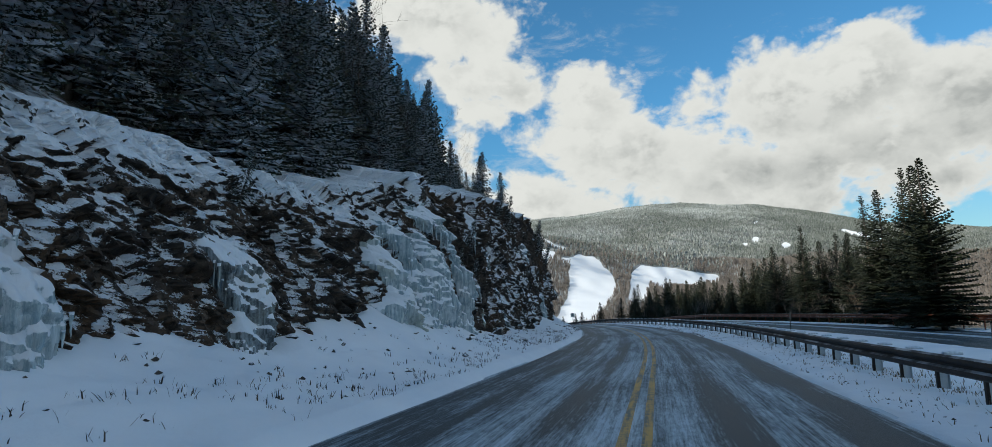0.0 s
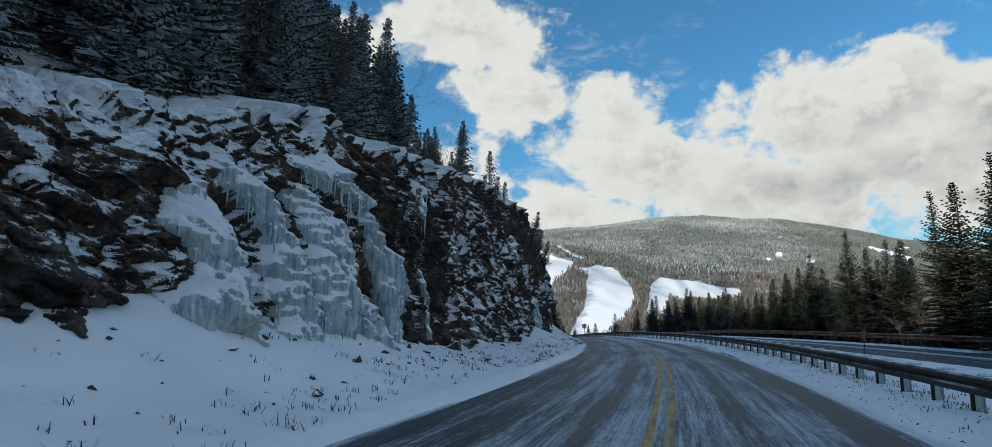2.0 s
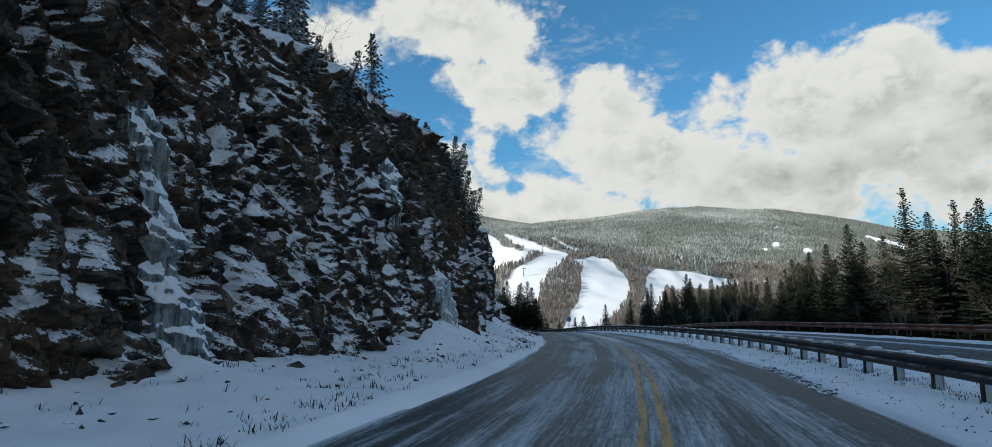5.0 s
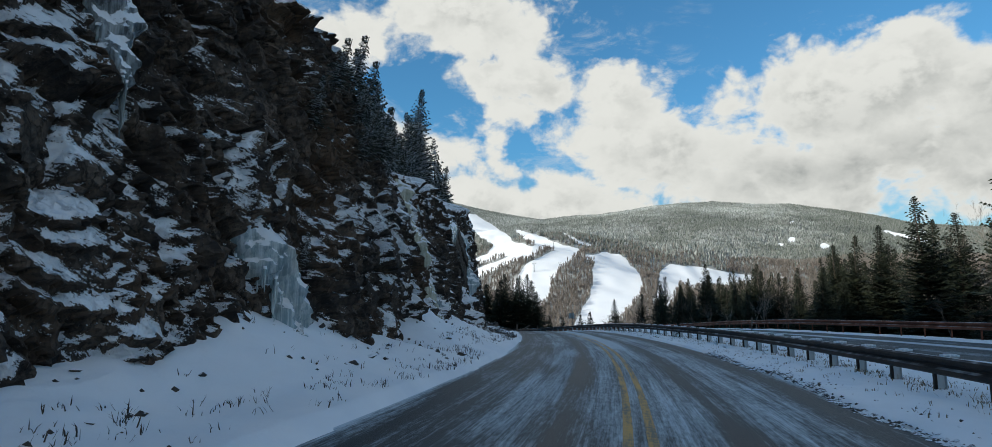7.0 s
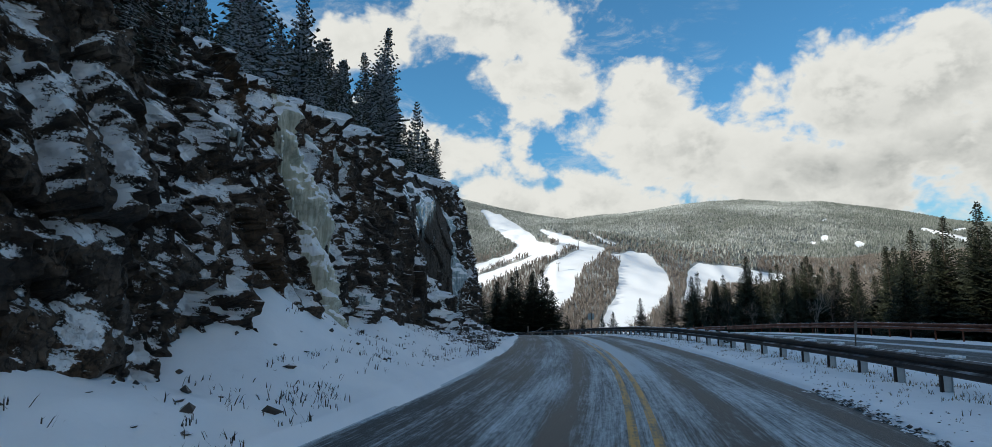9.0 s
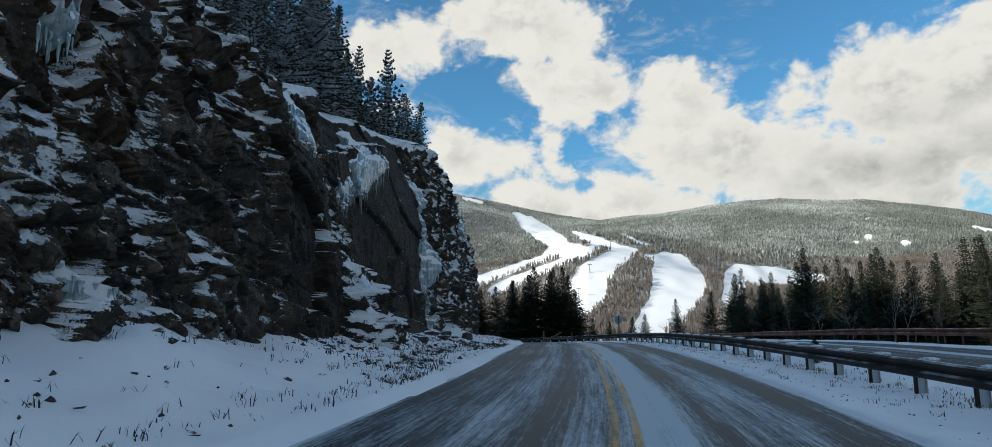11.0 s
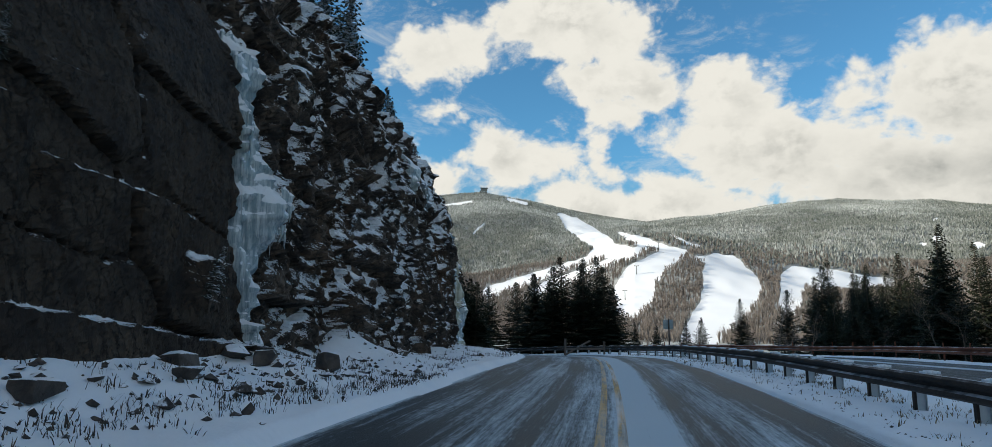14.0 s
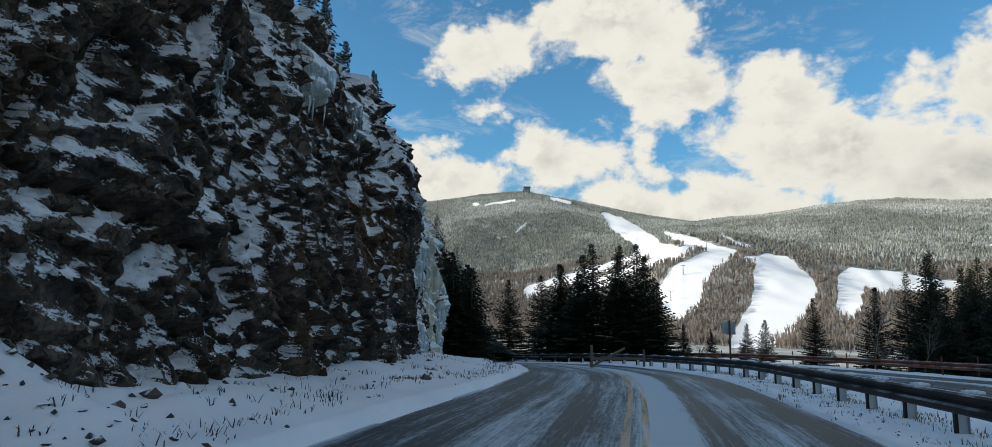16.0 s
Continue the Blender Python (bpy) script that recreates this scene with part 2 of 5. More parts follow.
def per_island(n):
    return n.add("ShaderNodeNewGeometry").outputs["Random Per Island"]


def per_object(n):
    return n.add("ShaderNodeObjectInfo").outputs["Random"]


SNOW = (0.80, 0.83, 0.87)


def paint_snow(n, p):
    big, small = n.noise(p, 0.35, 4), n.noise(p, 9.0, 6, 0.65)
    tone = n.mix(n.ramp(big, 0.3, 0.7), (0.74, 0.78, 0.83), (0.84, 0.86, 0.89))
    return {"Base Color": tone, "Roughness": 0.75, "Specular IOR Level": 0.25, "bump": (n.math("ADD", n.math("MULTIPLY", small, 0.35), n.noise(p, 1.6, 5)), 0.45, 0.08)}


def paint_rock(n, p):
    up = n.add("ShaderNodeAttribute", attribute_name="ledge").outputs["Fac"]
    plan = n.add("ShaderNodeTexCoord").outputs["UV"]
    along, height, _ = n.split(plan)
    big, mid, small = n.noise(p, 0.22, 4), n.noise(p, 1.3, 7, 0.68), n.noise(p, 7.0, 7, 0.72)
    rib = n.join(n.math("MULTIPLY_ADD", height, 0.32, along), n.math("MULTIPLY", height, 0.42))
    crack = n.add("ShaderNodeTexVoronoi", feature="DISTANCE_TO_EDGE")
    n.put(crack.inputs["Vector"], n.vec("ADD", rib, n.vec("MULTIPLY", n.join(mid, small, big), (0.9, 0.45, 0.5))))
    crack.inputs["Scale"].default_value = 1.7
    joint = n.math("MULTIPLY", n.ramp(crack.outputs["Distance"], 0.035, 0.0), n.ramp(small, 0.42, 0.6))
    split = n.add("ShaderNodeTexVoronoi", feature="DISTANCE_TO_EDGE")
    n.put(split.inputs["Vector"], n.vec("ADD", rib, n.vec("MULTIPLY", n.join(small, mid, big), (0.25, 0.5, 0.5))))
    split.inputs["Scale"].default_value = 4.6
    joint = n.math("MAXIMUM", joint, n.math("MULTIPLY", n.ramp(split.outputs["Distance"], 0.06, 0.0), n.ramp(mid, 0.40, 0.56)))
    wet = n.noise(n.vec("MULTIPLY", p, (1.6, 1.6, 0.16)), 1.0, 5, 0.6)
    grain = n.noise(n.vec("MULTIPLY", p, (1.0, 1.0, 0.5)), 16.0, 6, 0.72)
    tone = n.mix(n.ramp(mid, 0.38, 0.66), (0.028, 0.023, 0.020), (0.150, 0.114, 0.088))
    tone = n.mix(n.ramp(big, 0.48, 0.70, 0.0, 0.8), tone, (0.105, 0.062, 0.034))
    tone = n.mix(n.ramp(small, 0.56, 0.76, 0.0, 0.8), tone, (0.19, 0.15, 0.12))
    tone = n.mix(n.math("MULTIPLY", n.ramp(wet, 0.52, 0.68), 0.65), tone, (0.024, 0.020, 0.019))
    tone = n.mix(n.ramp(grain, 0.50, 0.34, 0.0, 0.7), tone, (0.021, 0.018, 0.017))
    slab = n.math("MULTIPLY", n.ramp(along, 77.0, 79.0), n.ramp(along, 95.2, 94.0))
    gully = n.math("MULTIPLY_ADD", n.math("SUBTRACT", height, 3.0), 0.12, along)
    slab = n.math("MULTIPLY", slab, n.ramp(n.math("ABSOLUTE", n.math("SUBTRACT", gully, 83.4)), 0.4, 0.9, 0.3, 1.0))
    plain_tone = n.mix(n.ramp(n.math("ADD", n.math("MULTIPLY", mid, 0.6), n.math("MULTIPLY", wet, 0.5)), 0.42, 0.66), (0.017, 0.013, 0.011), (0.054, 0.039, 0.027))
    tone = n.mix(n.math("MULTIPLY", slab, 0.85), tone, n.mix(n.ramp(grain, 0.6, 0.3, 0.0, 0.4), plain_tone, (0.016, 0.015, 0.015)))
    tone = n.mix(n.math("MULTIPLY", joint, 0.75), tone, (0.010, 0.009, 0.009))
    # drifted snow keeps to facets that lean back, and to the rougher stretches of the face
    drift = n.math("MULTIPLY", n.math("SUBTRACT", n.noise(rib, 0.38, 4, 0.6), 0.5), 1.5)
    fleck = n.math("MULTIPLY", n.math("SUBTRACT", n.noise(n.join(n.math("MULTIPLY", along, 0.42), n.math("MULTIPLY_ADD", along, 0.75, n.math("MULTIPLY", height, 1.35))), 7.0, 8, 0.74, 0.3), 0.5), 1.9)
    speck = n.math("MULTIPLY", n.math("SUBTRACT", n.noise(p, 21.0, 5, 0.75), 0.5), 1.2)
    loose = n.math("MULTIPLY", n.math("ADD", n.math("ADD", drift, fleck), speck), n.math("MULTIPLY_ADD", slab, -0.5, 1.0))
    reach = n.math("ADD", up, loose)
    reach = n.math("SUBTRACT", reach, n.math("MULTIPLY", slab, n.ramp(along, 79.0, 86.0, 0.10, 0.12)))
    reach = n.math("SUBTRACT", reach, n.math("MULTIPLY", n.ramp(height, 4.6, 6.2, 0.0, 0.34), n.math("MULTIPLY", n.ramp(along, 48.0, 51.0), n.ramp(along, 66.0, 61.0))))
    reach = n.math("SUBTRACT", reach, n.math("MULTIPLY", n.math("MULTIPLY", n.ramp(along, 26.0, 28.5), n.ramp(along, 36.0, 33.5)), n.ramp(height, 6.4, 8.2, 0.26, 0.0)))
    reach = n.math("ADD", reach, n.math("MULTIPLY", n.math("MULTIPLY", n.ramp(along, 82.4, 83.2, 0.0, 0.24), n.ramp(along, 87.0, 86.0)), n.ramp(height, 3.8, 3.2)))
    reach = n.math("ADD", reach, n.math("ADD", n.ramp(along, 126.0, 133.0, 0.0, 0.4), n.ramp(along, 95.5, 98.0, 0.0, 0.06)))
    reach = n.math("ADD", reach, n.math("MULTIPLY", n.ramp(along, 22.0, 18.0, 0.0, 0.45), n.ramp(height, 4.7, 5.7, -0.2, 1.0)))
    reach = n.math("ADD", reach, n.math("MULTIPLY", n.ramp(along, 36.0, 40.0, 0.0, 0.05), n.ramp(along, 74.0, 71.0)))
    reach = n.math("SUBTRACT", reach, n.math("MULTIPLY", n.ramp(along, 71.5, 74.0, 0.0, 0.08), n.ramp(along, 84.0, 80.0)))
    snow = n.ramp(reach, 0.435, 0.49)
    return {"Base Color": n.mix(snow, tone, SNOW), "Roughness": n.math("ADD", 0.62, n.math("MULTIPLY", snow, 0.2)), "Specular IOR Level": 0.2,
            "bump": (n.math("ADD", n.math("ADD", n.math("MULTIPLY", mid, 0.7), n.math("MULTIPLY_ADD", grain, 0.25, n.math("MULTIPLY", small, 0.4))), n.math("SUBTRACT", n.math("MULTIPLY", snow, 0.35), n.math("MULTIPLY", joint, 0.25))), 0.9, 0.09)}


def paint_hill(n, p):
    reach = n.math("ADD", n.noise(p, 0.6, 6, 0.65), n.math("MULTIPLY", n.noise(p, 5.0, 5, 0.65), 0.5))
    floor = n.mix(n.noise(p, 2.0, 5), (0.05, 0.04, 0.03), (0.13, 0.10, 0.07))
    return {"Base Color": n.mix(n.ramp(reach, 0.66, 0.86), SNOW, floor), "Roughness": 0.8, "bump": (n.noise(p, 3.0, 6, 0.65), 0.6, 0.15)}


def paint_ice(dark, light, clear):
    def paint(n, p):
        streak = n.noise(n.vec("MULTIPLY", p, (5.5, 5.5, 0.4)), 1.6, 7, 0.7)
        tone = n.mix(n.ramp(streak, 0.35, 0.7), dark, light)
        tone = n.mix(n.ramp(n.noise(p, 0.5, 3), 0.52, 0.75, 0.0, 0.7), tone, (0.50, 0.50, 0.38))
        up = n.split(n.add("ShaderNodeNewGeometry").outputs["Normal"])[2]
        snow = n.ramp(n.math("ADD", up, n.math("MULTIPLY", n.math("SUBTRACT", n.noise(p, 2.2, 6, 0.65), 0.5), 1.1)), 0.27, 0.37)
        return {"Base Color": n.mix(snow, tone, SNOW), "Roughness": n.math("ADD", 0.2, n.math("MULTIPLY", snow, 0.5)), "IOR": 1.31, "Transmission Weight": n.math("MULTIPLY", n.math("SUBTRACT", 1.0, snow), clear),
                "bump": (n.math("ADD", streak, n.math("MULTIPLY", n.noise(p, 12.0, 5, 0.65), 0.4)), 0.6, 0.07)}
    return paint


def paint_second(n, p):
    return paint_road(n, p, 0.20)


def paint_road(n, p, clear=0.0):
    plan = n.add("ShaderNodeTexCoord").outputs["UV"]
    along, off, _ = n.split(plan)
    stretched = n.vec("MULTIPLY", plan, (0.13, 4.6, 1.0))
    streak = n.noise(stretched, 1.0, 8, 0.68, 0.35)
    thin = n.noise(n.vec("MULTIPLY", plan, (0.6, 22.0, 1.0)), 1.0, 6, 0.7)
    patch = n.noise(n.vec("MULTIPLY", plan, (0.16, 0.55, 1.0)), 1.0, 5, 0.6)
    grit = n.noise(p, 60.0, 3, 0.7)
    speck = n.noise(n.vec("MULTIPLY", plan, (3.0, 14.0, 1.0)), 1.0, 7, 0.75)
    tone = n.mix(n.ramp(grit, 0.35, 0.7), (0.009, 0.016, 0.019), (0.027, 0.040, 0.045))
    tone = n.mix(n.ramp(n.noise(n.vec("MULTIPLY", plan, (0.07, 1.3, 1.0)), 1.0, 5, 0.6), 0.54, 0.76, 0.0, 0.8), tone, (0.050, 0.065, 0.065))
    # wheels keep four tracks clear
    track = None
    for c, w in ((-2.75, 0.55), (-1.15, 0.5), (1.35, 0.5), (2.95, 0.6)):
        t = n.ramp(n.math("ABSOLUTE", n.math("SUBTRACT", off, c)), w, 0.05)
        track = t if track is None else n.math("MAXIMUM", track, t)
    reach = n.math("ADD", n.math("MULTIPLY", streak, 1.25), n.math("ADD", n.math("ADD", n.math("MULTIPLY", thin, 0.95), n.math("MULTIPLY", n.math("SUBTRACT", speck, 0.5), 1.0)), n.math("MULTIPLY", n.math("SUBTRACT", patch, 0.5), 0.9)))
    reach = n.math("ADD", reach, 0.35)
    reach = n.math("SUBTRACT", reach, n.math("MULTIPLY", track, 0.26))
    middle = n.math("MULTIPLY", n.ramp(along, 60.0, 86.0), n.ramp(n.math("ABSOLUTE", n.math("SUBTRACT", off, 0.52)), 0.62, 0.2))
    reach = n.math("ADD", reach, n.math("MULTIPLY", middle, 0.62))
    bare = n.math("MAXIMUM", n.math("MULTIPLY", n.ramp(off, -2.9, -3.5), n.ramp(off, -4.3, -4.0)), n.math("MULTIPLY", n.ramp(off, 2.8, 3.2), n.ramp(off, 3.75, 3.5)))
    reach = n.math("SUBTRACT", reach, n.math("MULTIPLY", bare, 0.24))
    rim = n.math("MAXIMUM", n.ramp(off, -3.95, -4.3), n.ramp(off, 3.5, 3.8))
    reach = n.math("ADD", reach, n.math("MULTIPLY", rim, 0.45))
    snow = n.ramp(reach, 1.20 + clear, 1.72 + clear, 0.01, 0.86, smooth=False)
    return {"Base Color": n.mix(snow, tone, (0.60, 0.69, 0.75)), "Roughness": n.ramp(reach, 1.1, 1.6, 0.5, 0.8), "Specular IOR Level": 0.22,
            "bump": (n.math("ADD", grit, n.math("MULTIPLY", streak, 0.6)), 0.35, 0.02)}


def paint_line(n, p):
    plan = n.add("ShaderNodeTexCoord").outputs["UV"]
    along, off, _ = n.split(plan)
    wear = n.math("ADD", n.noise(n.vec("MULTIPLY", plan, (0.5, 7.0, 1.0)), 1.0, 6, 0.7), n.math("MULTIPLY", n.noise(p, 9.0, 4), 0.35))
    tone = n.mix(n.ramp(wear, 0.45, 0.85), (0.60, 0.32, 0.045), (0.33, 0.22, 0.08))
    tone = n.mix(n.ramp(wear, 0.64, 0.80, 0.0, 0.85), tone, (0.07, 0.085, 0.08))
    snowy = n.math("MULTIPLY", n.ramp(along, 58.0, 90.0), n.ramp(n.noise(n.vec("MULTIPLY", plan, (0.2, 5.0, 1.0)), 1.0, 5, 0.6), 0.38, 0.62))
    snowy = n.math("MULTIPLY", snowy, n.ramp(off, -0.12, 0.06, 0.35, 1.0))
    return {"Base Color": n.mix(n.math("MULTIPLY", snowy, 0.9), tone, (0.62, 0.64, 0.66)), "Roughness": 0.6}


def paint_rust(dark, light):
    def paint(n, p):
        a, b = n.noise(p, 1.1, 5, 0.6), n.noise(p, 14.0, 6, 0.7)
        tone = n.mix(n.ramp(n.math("ADD", n.math("MULTIPLY", a, 0.6), n.math("MULTIPLY", b, 0.4)), 0.35, 0.65), dark, light)
        up = n.split(n.add("ShaderNodeNewGeometry").outputs["Normal"])[2]
        frost = n.math("MULTIPLY", n.ramp(n.math("ADD", up, n.math("MULTIPLY", a, 0.5)), 1.05, 1.25), 0.8)
        return {"Base Color": n.mix(frost, tone, SNOW), "Roughness": 0.65, "Specular IOR Level": 0.25, "bump": (b, 0.3, 0.01)}
    return paint


def paint_zinc(n, p):
    a = n.noise(p, 5.0, 5, 0.65)
    return {"Base Color": n.mix(a, (0.32, 0.36, 0.38), (0.50, 0.54, 0.56)), "Roughness": 0.5, "Metallic": 0.1, "bump": (n.noise(p, 30.0, 3), 0.2, 0.005)}


def paint_needles(frost, dark=(0.012, 0.017, 0.013), light=(0.034, 0.043, 0.027)):
    def paint(n, p):
        r = per_island(n)
        tone = n.mix(r, dark, light)
        tone = n.mix(n.ramp(per_object(n), 0.0, 1.0, 0.0, 0.3), tone, (0.036, 0.040, 0.018))
        up = n.split(n.add("ShaderNodeNewGeometry").outputs["Normal"])[2]
        white = n.ramp(n.math("ADD", n.math("MULTIPLY", n.math("ABSOLUTE", up), 0.5), n.noise(p, 3.1, 4, 0.65)), 1.36 - frost, 1.5 - frost)
        return {"Base Color": n.mix(n.math("MULTIPLY", white, 0.8), tone, SNOW), "Roughness": 0.7, "Specular IOR Level": 0.2}
    return paint


def paint_bark(dark, light, scale=8.0):
    def paint(n, p):
        a = n.noise(n.vec("MULTIPLY", p, (1.0, 1.0, 0.3)), scale, 6, 0.65)
        return {"Base Color": n.mix(n.ramp(a, 0.35, 0.65), dark, light), "Roughness": 0.85, "bump": (a, 0.6, 0.02)}
    return paint


def paint_tone(a, b, rough=0.8):
    def paint(n, p):
        return {"Base Color": n.mix(per_island(n), a, b), "Roughness": rough}
    return paint


def paint_rime():
    def paint(n, p):
        high = n.ramp(n.split(n.add("ShaderNodeNewGeometry").outputs["Position"])[2], 110.0, 400.0)
        r = per_island(n)
        green = n.mix(r, (0.050, 0.062, 0.052), (0.22, 0.235, 0.215))
        white = n.mix(r, (0.13, 0.15, 0.14), (0.56, 0.58, 0.57))
        # rimed drifts lie over whole slopes, and stand by stand
        slope = n.noise(p, 0.0032, 4, 0.6)
        stand = n.noise(p, 0.028, 5, 0.62)
        cloud_shade = n.math("MULTIPLY", n.ramp(n.math("DIVIDE", n.split(p)[0], n.split(p)[1]), 0.32, 0.62), -0.5)   # cloud shadow over the far shoulder, put into the trees' colour
        rime_and_shade = n.math("ADD", n.math("ADD", cloud_shade, n.math("MULTIPLY", high, 0.45)), n.math("ADD", n.ramp(slope, 0.36, 0.64, -0.25, 0.5), n.ramp(stand, 0.35, 0.65, -0.22, 0.22)), clamp=True)
        return {"Base Color": n.mix(rime_and_shade, green, white), "Roughness": 0.8}
    return paint


def paint_land(n, p):
    run = n.add("ShaderNodeAttribute", attribute_name="open").outputs["Fac"]
    small = n.noise(p, 0.05, 6, 0.65)
    wood = n.mix(n.ramp(small, 0.35, 0.65), (0.17, 0.175, 0.165), (0.42, 0.43, 0.42))
    at = n.split(p)
    # the ground darkens to the right: the same cloud shadow, painted in
    wood = n.mix(n.ramp(n.math("DIVIDE", at[0], at[1]), 0.32, 0.62, 0.0, 0.75), wood, n.mix(small, (0.06, 0.068, 0.06), (0.16, 0.165, 0.15)))
    ruts = n.noise(n.vec("MULTIPLY", p, (0.05, 0.02, 0.05)), 1.0, 5, 0.6)
    open_snow = n.mix(ruts, (0.76, 0.79, 0.83), (0.86, 0.87, 0.89))
    edge = n.ramp(n.math("ADD", run, n.math("MULTIPLY", n.math("SUBTRACT", n.noise(p, 0.09, 5, 0.65), 0.5), 0.5)), 0.42, 0.58)
    return {"Base Color": n.mix(edge, wood, open_snow), "Roughness": 0.85, "Specular IOR Level": 0.1}


M_SNOW = material("snow", paint_snow)
M_ROCK = material("rock", paint_rock)
M_HILL = material("forest_floor", paint_hill)
M_ICE = material("ice", paint_ice((0.26, 0.36, 0.40), (0.73, 0.80, 0.83), 0.15))
M_GLAZE = material("clear_ice", paint_ice((0.05, 0.06, 0.065), (0.46, 0.52, 0.55), 0.3))
M_OCHRE = material("stained_ice", paint_ice((0.42, 0.42, 0.33), (0.78, 0.77, 0.66), 0.12))
M_ROAD = material("asphalt", paint_road)
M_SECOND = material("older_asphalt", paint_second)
M_LINE = material("yellow_paint", paint_line)
M_RAIL = material("weathered_steel", paint_rust((0.012, 0.009, 0.008), (0.040, 0.027, 0.022)))
M_RUST = material("rusted_steel", paint_rust((0.10, 0.030, 0.016), (0.24, 0.085, 0.045)))
M_ZINC = material("galvanised_steel", paint_zinc)
M_SPRUCE = material("spruce_needles", paint_needles(0.0))
M_FROSTED = material("dusted_needles", paint_needles(0.55, (0.014, 0.018, 0.014), (0.058, 0.062, 0.044)))
M_BARK = material("spruce_bark", paint_bark((0.045, 0.035, 0.028), (0.12, 0.095, 0.075)))
M_BIRCH = material("birch_bark", paint_bark((0.10, 0.085, 0.07), (0.28, 0.25, 0.22), 5.0))
M_TWIG = material("bare_twigs", paint_bark((0.06, 0.045, 0.035), (0.16, 0.12, 0.09)))
M_LAND = material("mountain_ground", paint_land)
M_BARE = material("far_bare_trees", paint_tone((0.09, 0.072, 0.062), (0.27, 0.235, 0.21)))
M_RIME = material("far_frosted_spruces", paint_rime())

# ---- ground and road ----
EDGE_L, EDGE_R = -4.15, 3.65


def base_off(s):
    """Where the foot of the rock stands, metres to the right of the road's line."""
    return knots(s, (-40, -9), (0, -8.4), (20, -8.2), (31, -8.3), (41, -8.9), (50, -7.8), (58, -6.9), (63, -7.1), (70, -7.8), (78, -7.9), (85, -8.7), (92, -8.3), (100, -7.9), (120, -8.3), (135, -9.5), (160, -13))


def foot_z(s):
    """How high the snow lies against the rock."""
    return knots(s, (-40, 1.2), (9, 1.15), (13, 0.95), (17, 1.6), (26, 1.35), (30, 0.8), (34, 0.45), (38, 0.8), (45, 0.4), (49, 0.75), (51, 1.5), (54, 1.05), (60, 0.5), (64, 1.65), (68, 1.4), (70, 0.8), (72.5, 1.45), (74, 0.95),
                 (80, 0.9), (82.5, 1.0), (84.5, 1.35), (87, 1.0), (94, 0.83), (98, 0.5), (98.9, 0.7), (99.7, 1.35), (100.5, 0.8), (102, 0.5), (105, 0.4), (113, 0.35), (125, 0.5), (160, 0.6))


def rim_z(s):
    """The height of the rock's upper rim."""
    return knots(s, (-40, 6.6), (8, 6.5), (13, 6.1), (17, 6.0), (22, 6.8), (26, 7.6), (32, 8.2), (36, 8.4), (41, 9.4), (44, 10.0), (50, 9.9), (54, 10.0), (57, 10.2), (59.8, 9.6), (61.4, 7.5), (63.5, 7.7), (68, 8.1), (72, 8.3), (76, 8.8), (81, 8.7),
                 (85.6, 9.4), (91, 10.2), (95, 10.7), (101, 11.3), (108, 10.7), (116, 10.3), (121, 9.2), (128, 8.0), (135, 6.5), (145, 4.5), (160, 3))


WIDE = 7.4


def second_off(s):
    """The near edge of the other roadway, metres to the right of the road's line."""
    return knots(s, (-60, 12), (35, 11.0), (60, 9.4), (88, 8.3), (125, 8.6), (260, 8.6))


def second_z(s):
    return knots(s, (-60, 0.12), (30, 0.15), (60, 0.25), (92, 0.25), (125, 0.10), (260, 0.10))


def ground_z(s, off):
    """Snow on the verge and the bank, the median, the second roadway and the land beyond it, above the road's line."""
    t = np.clip((EDGE_L - off) / (EDGE_L - base_off(s)), 0, 1.6)
    left = foot_z(s) * (0.10 * t + 0.90 * t**1.7) + 0.10 * (t > 0.05)
    bump = (fbm(s * 0.5, off * 0.5, 5, 11) - 0.5) * 0.55 * np.clip(t * 2.0, 0, 1) + (fbm(s * 2.0, off * 2.0, 4, 12) - 0.5) * 0.10
    wave = (fbm(s * 0.25, off * 0.12, 3, 13) - 0.5) * 0.35
    el = EDGE_L + wave
    left = np.where(off < el, 0.03 + np.minimum((el - off) * 0.5, 0.06) + left + bump * np.clip((el - off) / 0.7, 0, 1), -0.12)
    er = EDGE_R + wave * 0.8
    near, lift = second_off(s), second_z(s)
    rough = (fbm(s * 1.3, off * 1.3, 4, 14) - 0.5) * 0.14
    median = 0.02 + np.minimum((off - er) * 0.3, 0.06) + (lift - 0.03) * np.clip((off - 6.2) / (near - 6.4), 0, 1) + rough * np.clip((near - off) * 2, 0, 1)
    past = off - near - WIDE
    beyond = lift + 0.08 + rough - 0.0 * past + np.interp(past, (0, 2.0, 8, 18, 45, 110), (0, -0.05, -0.6, -2.0, -6.5, -13))
    median = np.where(off > near + WIDE, beyond, np.where(off > near, lift - 0.06, median))
    return np.where(off > er, median, left)


def build_ground():
    s = np.concatenate([np.arange(-45, -5, 1.0), np.arange(-5, 135, 0.2), np.arange(135, 200, 1.0)])
    off = np.concatenate([np.arange(-12, -3.3, 0.14), np.array([-2.0, 0.0, 2.0]), np.arange(3.0, 12.4, 0.14), np.arange(12.6, 21.5, 0.35), np.array([22.0, 24, 27, 30, 34, 38, 43, 50, 60, 75, 95])])
    gs, go = np.meshgrid(s, off, indexing="ij")
    v = at_road(gs, go, ground_z(gs, go))
    tagged(new("ground", mesh_of("ground", v, grid_faces(len(s), len(off), True), M_SNOW, smooth=True)), "snow-covered verge, bank and median beside the road", "ground", kind="structure")


